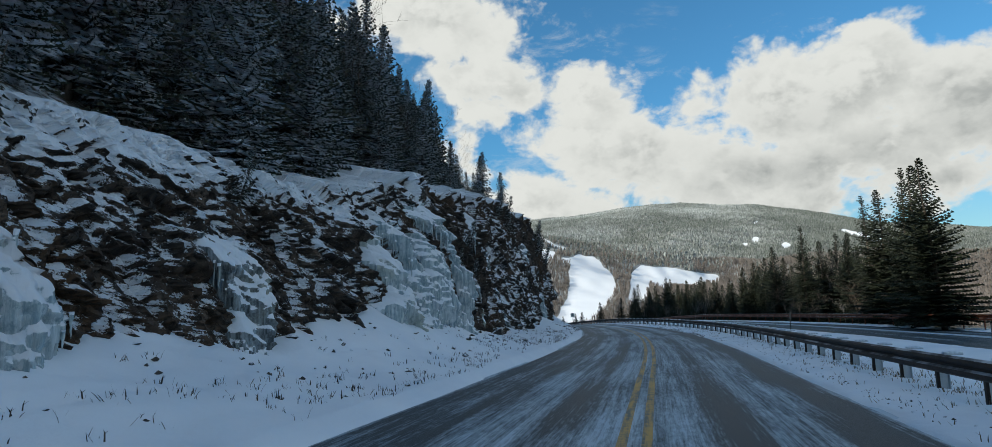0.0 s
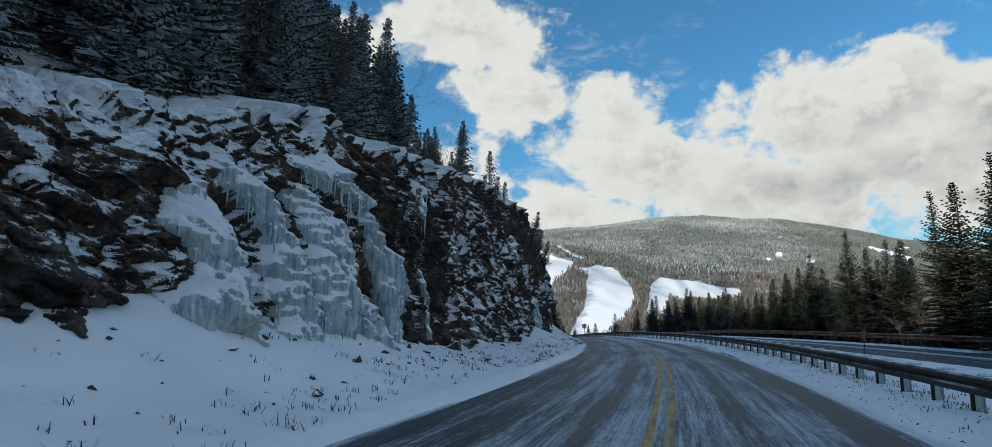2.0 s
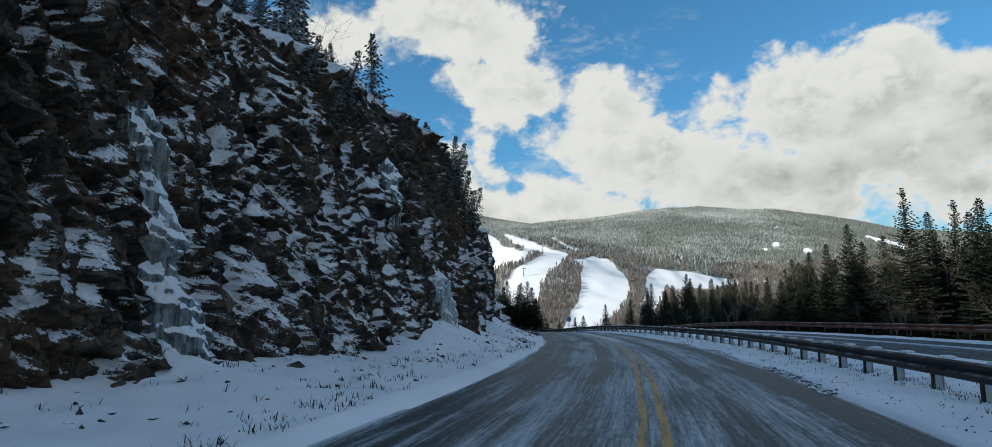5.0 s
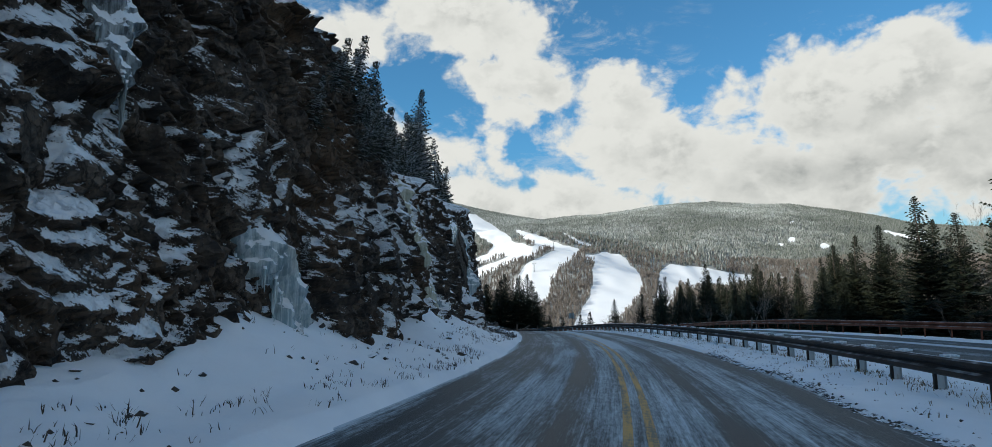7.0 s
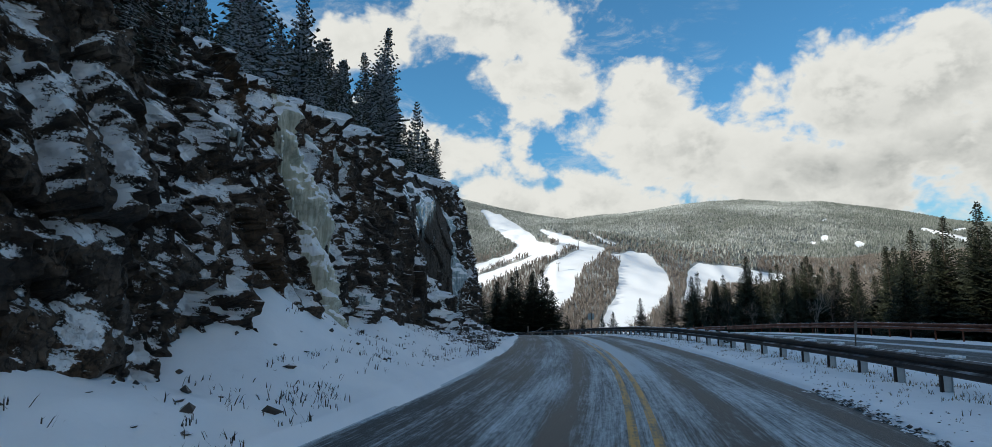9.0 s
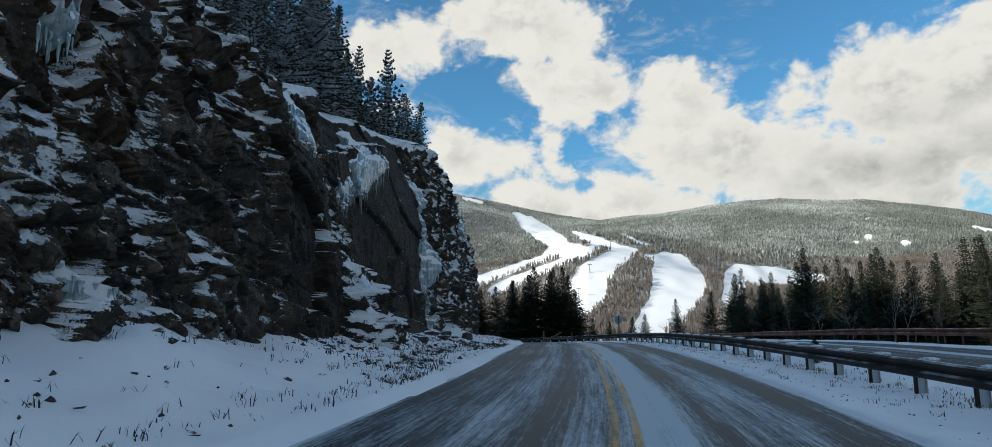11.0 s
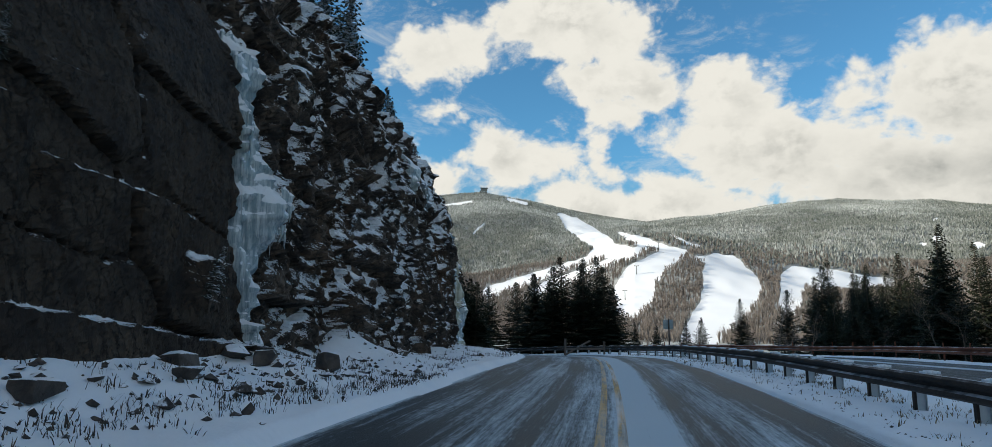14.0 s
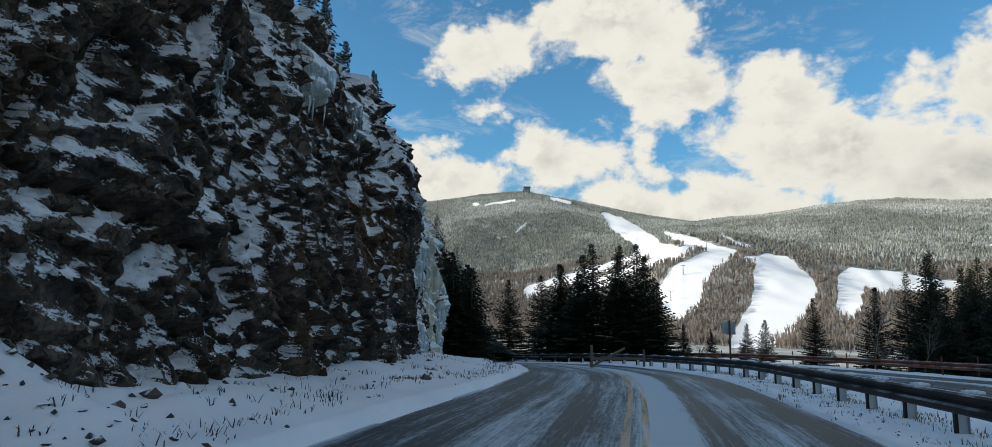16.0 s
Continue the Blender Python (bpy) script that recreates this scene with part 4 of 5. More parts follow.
def make_spruce(height, seed, needles, label, group, name="spruce", spread=0.24, thin=1.0):
    top = tagged(new(name), label, "tree", group)
    trunk, crown = spruce_meshes(height, seed, needles, spread, thin)
    part("trunk", trunk, top)
    part("crown", crown, top)
    top.location = (0, -400, -60)
    return top


def bare_meshes(height, seed, mat, lean=0.0, depth=4):
    rng = np.random.default_rng(seed)
    b = Build()

    def grow(p, d, length, radius, level):
        n = 5
        pts, rad = [p], [radius]
        for k in range(1, n):
            d = d + rng.normal(0, 0.10, 3) + np.array([0, 0, 0.05])
            d = d / np.linalg.norm(d)
            pts.append(pts[-1] + d * length / (n - 1))
            rad.append(radius * (1 - 0.55 * k / (n - 1)))
        b.tube(pts, rad, 6 if level == 0 else 4 if level < 2 else 3, cap=level == 0)
        if level >= depth:
            return
        for _ in range((7, 5, 4, 3)[level]):
            k = rng.integers(1, n) if level else rng.integers(2, n)
            side = rng.normal(0, 1, 3)
            nd = d * 0.75 + side / np.linalg.norm(side) * 0.75 + np.array([0, 0, 0.25])
            grow(pts[k], nd / np.linalg.norm(nd), length * rng.uniform(0.36, 0.6), max(rad[k] * 0.55, 0.006), level + 1)

    grow(np.array([0, 0, -0.3]), np.array([lean, 0, 1.0]), height * 0.72, 0.0065 * height + 0.01, 0)
    return b.mesh("bare_tree", mat, True)


def build_woods(hill, hs, hd):
    rng = random.Random(5)
    dusted = [make_spruce(h, 200 + k, M_FROSTED, "dark spruce with snow-dusted boughs on the hillside", "spruces above the rock", spread=sp, thin=th) for k, (h, sp, th) in enumerate(((9.0, 0.22, 0.97), (6.5, 0.24, 0.95), (10.5, 0.20, 0.95), (3.6, 0.24, 0.72)))]
    far = Build()
    coarse = []
    for k, (h, sp) in enumerate(((9.5, 0.24), (8.0, 0.25))):
        trunk, crown = spruce_meshes(h, 250 + k, M_FROSTED, sp, 0.95, 2.8)
        v = np.empty(len(crown.vertices) * 3)
        crown.vertices.foreach_get("co", v)
        coarse.append(v.reshape(-1, 3))
    near = 0
    for i in range(len(hs)):
        for j in range(len(hd) - 1):
            s, d = hs[i], hd[j]
            if s < -25 or s > 150:
                continue
            cell = hd[j + 1] - d
            want = knots(d, (1.0, 0.0), (1.4, 0.10), (3, 0.15), (10, 0.14), (20, 0.07), (50, 0.03), (160, 0.02)) * cell
            if 5 < s < 48 and (2.5 if s < 26 else 1.3) < d < 40:
                want *= 4.0 if 26 < s < 46 and d < 8 else 2.6
            elif 48 <= s < 62 and d < 14:
                want *= 1.4
            if d > 70 or (d > 40 and s > 60):
                continue
            if rng.random() > want:
                continue
            p = hill[i, j] + np.array([rng.uniform(-0.5, 0.5), rng.uniform(-0.5, 0.5), -0.2])
            size = float(knots(s, (-30, 1.15), (22, 1.05), (27, 0.95), (32, 0.90), (37, 0.84), (41, 0.72), (45, 0.52), (50, 0.42), (60, 0.40), (70, 0.5), (90, 0.75), (108, 0.6), (150, 0.5)))
            size = size + (0.9 - size) * float(np.clip((d - 15) / 30, 0, 1))
            if d < 6 and 4 < s < 64 and near < 140:
                pick = rng.choice([0, 1, 2, 2]) if d > 3.5 else rng.choice([0, 1, 1, 3])
                copy_thing(dusted[pick], Matrix.Translation(p.tolist()) @ pose(0, 0, 0, rng.uniform(-4, 4), rng.uniform(-4, 4), rng.uniform(0, 360)) @ Matrix.Scale(size * rng.uniform(0.85, 1.15), 4))
                near += 1
            else:
                a, f = rng.uniform(0, 6.28), size * rng.uniform(0.8, 1.25)
                v = coarse[rng.randrange(2)] * f
                v = np.stack([v[:, 0] * math.cos(a) - v[:, 1] * math.sin(a), v[:, 0] * math.sin(a) + v[:, 1] * math.cos(a), v[:, 2]], 1) + p
                far.quads(v, np.arange(len(v)).reshape(-1, 4))
    tagged(new("hillside_woods", far.mesh("hillside_woods", M_FROSTED)), "dense dark spruce wood higher on the hillside", "woods", kind="stuff")
    bare = [bare_meshes(h, 700 + k, M_TWIG, 0.08, 4) for k, h in enumerate((9.0, 7.0, 10.5))]
    spots = [(i, j) for i in range(len(hs)) for j in range(len(hd)) if 2 < hs[i] < 62 and 1.2 < hd[j] < 18]
    for i, j in rng.sample(spots, 46):
        f = float(knots(hs[i], (0, 1.1), (25, 1.0), (35, 0.6), (62, 0.5)))
        ob = tagged(new("bare_tree", bare[rng.randrange(3)]), "leafless brown tree among the hillside spruces", "tree", "bare trees above the rock")
        ob.matrix_world = Matrix.Translation(hill[i, j].tolist()) @ pose(0, 0, 0, rng.uniform(-6, 6), rng.uniform(-6, 6), rng.uniform(0, 360)) @ Matrix.Scale(f * rng.uniform(0.8, 1.2), 4)
    # on the rim itself
    for s, d, h in ((36.5, 11.2, 3), (45.5, 11.0, 3), (47.0, 11.6, 3), (52.5, 10.6, 3), (62, 11.2, 3), (69, 11.5, 3), (71, 12, 1), (73, 12, 3), (75.5, 11.6, 3), (79, 11.8, 3), (86, 12.2, 1), (88, 12.5, 0), (90, 12.6, 1), (92, 12.8, 1), (104.5, 11.4, 3), (106, 11.8, 1), (107.5, 12, 1), (113, 11.3, 3), (114.5, 11.4, 3), (120, 11, 3)):
        p = at_road(s, -d, float(rim_z(s)) + (d - 10) * 0.3)
        copy_thing(dusted[h], Matrix.Translation(p.tolist()) @ pose(0, 0, 0, rng.uniform(-5, 5), rng.uniform(-5, 5), rng.uniform(0, 360)))
    # across the other roadway
    dark = [make_spruce(h, 300 + k, M_SPRUCE, "tall dark green spruce beyond the far guardrail", "spruces beyond the road", spread=sp, thin=th) for k, (h, sp, th) in enumerate(((13.5, 0.23, 0.97), (11, 0.24, 0.95), (9, 0.25, 0.95), (6.5, 0.26, 0.92), (12.5, 0.19, 0.85)))]
    tall = (13.5, 11.0, 9.0, 6.5, 12.5)
    stand = ((29.4, 40.3, 11.1), (31.5, 45, 11.6), (33.5, 49.3, 12.6), (34.4, 53.3, 11.6), (36.2, 57.6, 12), (35.6, 50.5, 10), (40.3, 77.7, 12), (45, 76.5, 10.8), (47.7, 81, 10.4), (41.4, 87.3, 10.4), (48.4, 93.7, 10.1), (45.6, 100.4, 10), (45.3, 104.3, 9.5),
                      (45.6, 108.2, 9), (40.4, 101.3, 6), (52.2, 124.3, 9.2), (48.9, 138.6, 7.2), (41, 125.4, 5.4), (31.8, 128.3, 4), (59.7, 135, 10), (67.7, 151, 12), (71, 160, 13), (48.5, 135.9, 8.1), (46.5, 136.9, 7.8), (47.5, 151.3, 8.4), (49.8, 166, 10.3),
                      (41.7, 171.4, 7.8), (38.5, 131.3, 8.8), (47.2, 142.9, 9), (47.1, 133.4, 9), (51.3, 172.8, 8.5), (39.9, 148, 6.3), (43.8, 164.1, 6.9), (37.4, 153.9, 7.7), (35.8, 162.3, 5.6), (31.9, 167.9, 4.7), (36.4, 147.4, 4.2), (39.8, 159.5, 9), (42.1, 157.3, 7),
                      (55, 104, 9.5), (53, 96, 10), (57, 115, 9.5), (63, 127, 10.5), (12.5, 149.5, 8.4), (9.2, 150, 7.6), (14.8, 150.5, 7.5), (7, 152, 7), (10.1, 151.4, 8.8), (13.6, 151.8, 8.8), (11.9, 153.2, 8.2), (8.4, 153, 6.2), (3.6, 162, 6.6), (6.6, 156.4, 7.2), (15.6, 153.5, 5.4), (0.4, 160, 6), (-3.5, 156, 6.6), (18.2, 158, 1.6), (20.5, 157, 1.2), (24, 160, 1.8), (26.5, 166, 2.2), (-7, 150, 6))
    stand += tuple((x + 2.6 + math.sin(y), y + 3.2 + math.cos(x), top * 0.86) for x, y, top in stand if x > 38)
    stand += tuple((x + 6.5 + 2 * math.cos(y), y + 1.5 + 2 * math.sin(x), top * 0.95) for x, y, top in stand[:45] if x > 38)
    stand += tuple((*at_road(s, off, 0.0)[:2].tolist(), top) for s, off, top in ((130.5, -7.2, 4.6), (132, -8.2, 5.6), (133.5, -7.4, 5.0), (135.5, -8.6, 6.2), (137, -7.6, 5.2), (139.5, -8.2, 6.0), (142, -8.5, 6.4)))
    for x, y, top in stand:
        z = float(land_or_ground(x, y))
        size = max(top - z, 1.0)
        wide = 1.35 if x < 16 and size > 3 else 1.1
        k = min(range(5), key=lambda q: abs(tall[q] - size) + 0.8 * rng.random())
        copy_thing(dark[k], Matrix.Translation((x, y, z - 0.1)) @ pose(0, 0, 0, rng.uniform(-2, 2), rng.uniform(-2, 2), rng.uniform(0, 360)) @ Matrix.Diagonal((size / tall[k] * wide * rng.uniform(0.95, 1.15), size / tall[k] * wide * rng.uniform(0.95, 1.15), size / tall[k], 1)))
    for tree in dusted + dark:
        for ob in (*tree.children_recursive, tree):
            bpy.data.objects.remove(ob)


def land_or_ground(x, y):
    s, off = to_road(x, y)
    if off[0] > 4:
        return ground_z(s, np.minimum(off, 60.0))[0] + road_z(s)[0]
    return road_z(s)[0] + 0.3


# ---- guardrails ----
TWO_WAVE = [(0.0, -0.178), (0.02, -0.174), (0.072, -0.14), (0.082, -0.10), (0.072, -0.062), (0.008, -0.024), (0.0, 0.0), (0.008, 0.024), (0.072, 0.062), (0.082, 0.10), (0.072, 0.14), (0.02, 0.174), (0.0, 0.178)]


def beam_mesh(s0, s1, off, top, mat, lap):
    """One length of corrugated rail, its hollow side away from the road, with thickness."""
    s = np.linspace(s0, s1, 7)
    prof = np.array(TWO_WAVE)
    loop = np.concatenate([prof, prof[::-1] - [[0.012, 0]]])
    gs, k = np.meshgrid(s, np.arange(len(loop)), indexing="ij")
    o = off(gs) - loop[k, 0] - lap
    v = at_road(gs, o, top(gs) - 0.178 + loop[k, 1])
    m = len(loop)
    a = (np.arange(len(s) - 1)[:, None] * m + np.arange(m)[None]).ravel()
    b = (np.arange(len(s) - 1)[:, None] * m + (np.arange(m)[None] + 1) % m).ravel()
    return mesh_of("beam", v, np.stack([a, b, b + m, a + m], 1), mat)


def post_mesh(mat_front, height):
    b = Build()
    b.box((-0.012, -0.04, -0.5), (0.0, 0.04, height))
    b.box((0.0, -0.006, -0.5), (0.05, 0.006, height))
    return b.mesh("post", mat_front)


def build_guardrail(s0, s1, off, top, base, mat, label, zinc):
    rail = tagged(new("guardrail"), label, "guardrail")
    p = at_road(s0, off(np.array(s0)), base)
    rail.location = p.tolist()
    inv = Matrix.Translation(-Vector(p.tolist()))

    def under(ob):
        ob.parent = rail
        ob.matrix_parent_inverse = inv
        return ob

    step = 3.81
    for k in range(int((s1 - s0) / step)):
        under(new("beam", beam_mesh(s0 + k * step - 0.06, s0 + (k + 1) * step + 0.06, off, top, mat, 0.006 * (k % 2))))
    tall = float(top(np.array(0.0))) - base
    post, cap = post_mesh(mat, tall - 0.02), None
    if zinc:
        b = Build()
        b.box((0.05, -0.008, -0.45), (0.20, 0.008, tall - 0.04))
        b.box((0.05, -0.07, tall - 0.04), (0.46, 0.07, tall - 0.025))
        b.box((0.192, -0.05, -0.45), (0.204, 0.05, tall - 0.04))
        web = b.mesh("brace", M_ZINC)
        c = Build()
        sn = np.linspace(0, 1, 5)
        for i in range(4):
            c.box((0.15 + 0.31 * sn[i], -0.075 + 0.012 * (i in (0, 3)), tall - 0.025), (0.15 + 0.31 * sn[i + 1], 0.075 - 0.012 * (i in (0, 3)), tall + 0.012 + 0.012 * (i in (1, 2))))
        cap = c.mesh("snow_cap", M_SNOW, True)
    s = s0 + 0.4
    while s < s1 - 0.5:
        q = at_road(s, float(off(np.array(s))) + 0.02, base)
        m = Matrix.Translation(q.tolist()) @ pose(0, 0, 0, 0, 0, road_yaw(s))
        o = new("post", post)
        o.matrix_world = m
        under(o)
        if zinc:
            for nm, me, lab in (("brace", web, "grey galvanised brace"), ("snow_cap", cap, "thin cap of snow")):
                child = new(nm, me)
                child.parent = o
                child["label"] = lab
        s += 1.905


def near_off(s):
    return knots(s, (-60, 5.5), (0, 5.45), (20, 5.5), (45, 5.75), (70, 5.95), (95, 5.4), (110, 5.0), (125, 4.7), (200, 4.7))


def build_rails():
    build_guardrail(-30, 176, near_off, lambda s: 0.76 + 0 * s, 0.0, M_RAIL, "dark weathered steel guardrail with snow-capped posts beside the road", True)
    build_guardrail(-20, 186, lambda s: second_off(s) + WIDE + 1.1, lambda s: knots(s, (-60, 1.1), (90, 1.12), (105, 0.98), (125, 0.80), (260, 0.8)), 0.1, M_RUST, "rust-brown steel guardrail along the other roadway", False)


build_ground()
build_road()
build_cliff()
HILL, HILL_S, HILL_D = build_hill()
build_land()
far_trees("far_bare_woods", "grey-brown leafless woods between the ski runs", M_BARE, 110000, 1, 400, 1300, -22, 42, 7.5, True, lambda a, e, r, g: g.random(a.shape) < np.where(a > 19, (e < 4.6) * 0.75, np.clip(1.7 - r / 650, 0, 0.85)))
far_trees("far_spruce_woods", "frost-grey spruce forest on the mountain", M_RIME, 230000, 2, 820, 2400, -24, 42, 6.2, False, lambda a, e, r, g: g.random(a.shape) < np.clip((r - 800) / 300, 0.0, 1) * ((a < 19) | (e > 4.0 + 0.6 * np.sin(a * 1.7))))
build_rails()
build_woods(HILL, HILL_S, HILL_D)

# ---- ice on the rock ----


def bulbs(x, y, seed):
    """Distance to the nearest of scattered points, for rounded lumps."""
    ix, iy = np.floor(x), np.floor(y)
    best = np.full(x.shape, 9.0)
    for dx in (-1, 0, 1):
        for dy in (-1, 0, 1):
            cx, cy = ix + dx, iy + dy
            best = np.minimum(best, np.hypot(x - cx - 0.1 - 0.8 * hashed(cx, cy, seed), y - cy - 0.1 - 0.8 * hashed(cx, cy, seed + 1)))
    return best


def icefall(line, thick, seed, mat, lumps=0.0, ragged=0.32):
    """A frozen fall down a line of places on the face (along, height, half width): a thick skin of joined columns, hung with icicles along its lower edges."""
    rng = np.random.default_rng(seed)
    ls, lz, lw = (np.array(c, float)[::-1] for c in zip(*line))
    if lz[0] < 1.7:
        lz[0] = 0.2   # down into the snow at the foot
    s = np.arange((ls - lw).min() - 0.4, (ls + lw).max() + 0.4, 0.042)
    z0, z1 = lz[0], lz[-1]
    z = np.arange(z0, z1, 0.065)
    gs, gz = np.meshgrid(s, z, indexing="ij")
    centre, half = np.interp(gz, lz, ls), np.interp(gz, lz, lw)
    across = gs - centre
    rock = face_off(gs, gz)
    smooth = rock.copy()
    for shift in (-8, -5, -2, 2, 5, 8):
        smooth = np.maximum(smooth, np.roll(rock, shift, 1) - 0.12)
    ridge = 1 - abs(2 * fbm(across * 1.9 + 7, gz * 0.16, 3, seed + 5) - 1)
    thin = 1 - abs(2 * fbm(across * 5.5, gz * 0.22, 3, seed + 6) - 1)
    bulge = fbm(across * 0.9, gz * 0.9, 4, seed + 9)
    lump = np.sqrt(np.clip(1 - (bulbs(gs / 0.85, gz / 0.70 + 0.2 * gs, seed + 30) / 0.72) ** 2, 0, 1)) * lumps
    inside = 1 - abs(across + (fbm(gz * 1.1, gs * 0.3, 4, seed + 8) - 0.5) * 1.1 * half) / half
    gate = np.clip(inside * 2.2, -1, 0.55) + (fbm(across * 2.4, gz * 0.30, 4, seed + 13) - 0.5) * 1.1 + 0.15 * lump
    on = np.clip((gate - ragged + 0.30) / 0.22, 0, 1)
    on = on * on * (3 - 2 * on) * np.clip(inside * 5 + 0.6, 0, 1) * np.clip((gz - z0) * 2.2 - 1.5 * fbm(across * 2.2, gz * 0, 3, seed + 19) + (1.6 if z0 < 1.7 else 0.35), 0, 1) * np.clip((z1 - gz) * 1.4 - 1.6 * fbm(across * 1.6, gz * 0, 3, seed + 17) + 0.1, 0, 1)
    crown = np.sqrt(np.clip(inside * 1.4, 0, 1))
    reach = thick * crown * (0.05 + 0.50 * ridge**2 + 0.42 * thin**2 + 0.40 * bulge) + 0.42 * lump
    off = rock - 0.14 + (0.6 * (smooth - rock) + reach + 0.10) * on
    v = at_road(gs, off, gz)
    faces = grid_faces(len(s), len(z))
    # one connected skin: grow from its thickest place
    open_cells, keep = on > 0.02, np.zeros(on.shape, bool)
    edge = [tuple(np.unravel_index(np.argmax(on * crown), on.shape))]
    while edge:
        i, j = edge.pop()
        if 0 <= i < on.shape[0] and 0 <= j < on.shape[1] and open_cells[i, j] and not keep[i, j]:
            keep[i, j] = True
            edge += [(i + 1, j), (i - 1, j), (i, j + 1), (i, j - 1)]
    on = on * keep
    keep = keep.ravel()
    faces = faces[keep[faces].any(1)]
    used, faces = np.unique(faces, return_inverse=True)
    fall = tagged(new("icefall", mesh_of("icefall", v.reshape(-1, 3)[used], faces.reshape(-1, 4), mat, smooth=True)), "thin glaze of grey ice over the dark rock" if mat == M_GLAZE else "pale blue-white frozen waterfall clinging to the rock face", "icefall", "frozen falls on the rock")
    spots = np.argwhere((on[:, 1:] > 0.5) & (on[:, :-1] < 0.5)) + [0, 1]
    for i, j in spots[rng.permutation(len(spots))[: int(18 * lw.max()) + 8]]:
        length, wide = rng.uniform(0.25, 1.0) * min(1.0, (z1 - z0) / 3.0), rng.uniform(0.5, 1.3)
        ob = part("icicle", ICICLES[mat][rng.integers(4)], fall)
        ob.matrix_world = Matrix.Translation(at_road(gs[i, j], off[i, j] + 0.03, z[j] + 0.12).tolist()) @ pose(0, 0, 0, 0, 0, rng.uniform(0, 360)) @ Matrix.Diagonal((wide, wide, length, 1))


def icicle_mesh(seed, mat):
    """One hanging icicle, a metre long, with swellings."""
    rng = np.random.default_rng(seed)
    b = Build()
    t = np.linspace(0, 1, 8)
    b.tube(np.stack([rng.normal(0, 0.006, 8), rng.normal(0, 0.006, 8), -t], 1), 0.036 * (1 - t) ** 0.7 * rng.uniform(0.8, 1.2, 8) + 0.003, 6)
    return b.mesh("icicle", mat, True)


ICICLES = {m: [icicle_mesh(800 + k, m) for k in range(4)] for m in (M_ICE, M_GLAZE, M_OCHRE)}


def upright(s0, s1, z0, z1, lean=0.0):
    """The line of a plain fall, top first, narrowing downwards."""
    c, w = (s0 + s1) / 2, (s1 - s0) / 2
    return [(c, z1, w), (c - lean * (z1 - z0) * 0.5, (z0 + z1) / 2, w), (c - lean * (z1 - z0), z0, 0.7 * w)]


# line, thickness, seed, material, lumps
FIRST_FALLS = [
    ([(20.4, 5.2, 0.7), (20.2, 4.0, 0.75), (20.0, 2.8, 1.0), (19.8, 1.4, 1.2)], 0.60, 400, M_ICE, 0.45), ([(21.5, 5.8, 0.5), (22.1, 4.3, 0.5), (22.4, 3.2, 0.55), (22.2, 1.2, 0.8)], 0.60, 402, M_ICE, 0.4), ([(23.6, 5.6, 0.45), (23.7, 4.4, 0.55), (23.7, 3.2, 0.8), (24.0, 1.2, 0.6)], 0.65, 403, M_ICE, 0.35),
    ([(25.1, 6.9, 0.6), (25.0, 5.6, 0.75), (26.0, 4.8, 0.6), (26.9, 3.6, 0.5), (27.2, 2.4, 0.34), (27.3, 1.3, 0.3)], 0.55, 424, M_ICE, 0.4), ([(24.0, 6.6, 0.6), (24.2, 5.7, 0.6), (24.4, 4.9, 0.4)], 0.40, 427, M_ICE, 0.4), ([(24.9, 3.2, 0.4), (25.5, 2.3, 0.45), (25.9, 1.2, 0.45)], 0.50, 426, M_ICE, 0.4),
    ([(20.6, 2.0, 1.6), (21.6, 1.5, 2.4), (22.0, 0.7, 2.8)], 0.30, 428, M_ICE, 1.2), (upright(11.6, 13.0, 1.0, 4.0), 0.40, 406, M_GLAZE, 0.3), (upright(5.0, 7.6, 1.0, 4.2), 0.6, 430, M_ICE, 0.5),
]
MIDDLE_FALLS = [
    ([(32.4, 8.1, 0.45), (31.9, 6.6, 0.3), (31.2, 5.2, 0.15)], 0.28, 404, M_ICE, 0.0), ([(30.8, 4.4, 0.5), (30.7, 3.0, 0.45), (30.6, 1.6, 0.4)], 0.26, 405, M_GLAZE, 0.0), (upright(37.4, 38.8, 1.0, 6.5), 0.25, 407, M_GLAZE, 0.0), ([(48.8, 8.0, 0.4), (48.8, 6.2, 0.35), (48.75, 4.8, 0.12)], 0.26, 408, M_GLAZE, 0.0),
    ([(51.6, 4.2, 0.5), (52.2, 3.6, 0.6), (52.9, 2.8, 0.6), (53.3, 1.9, 0.5), (53.5, 0.9, 0.6)], 0.35, 409, M_ICE, 0.4), ([(62.8, 6.3, 0.28), (62.4, 4.7, 0.16)], 0.22, 410, M_GLAZE, 0.0), ([(63.25, 5.9, 0.28), (62.8, 4.5, 0.14)], 0.22, 432, M_GLAZE, 0.0), ([(61.8, 4.6, 0.6), (61.7, 3.7, 0.5)], 0.25, 433, M_GLAZE, 0.0),
    ([(67.6, 8.2, 0.7), (67.75, 6.8, 0.62), (67.9, 5.4, 0.6), (68.15, 4.2, 0.5), (68.0, 2.5, 0.35), (68.2, 0.9, 0.5)], 0.5, 411, M_OCHRE, 0.15), ([(69.6, 7.8, 0.3), (69.5, 6.0, 0.2)], 0.25, 434, M_ICE, 0.0), ([(72.0, 8.0, 0.4), (71.6, 5.8, 0.25)], 0.25, 413, M_ICE, 0.0), ([(72.0, 5.0, 0.28), (71.9, 3.9, 0.16)], 0.22, 435, M_ICE, 0.0), ([(71.3, 2.9, 0.28), (71.4, 1.7, 0.25)], 0.25, 412, M_ICE, 0.0),
]
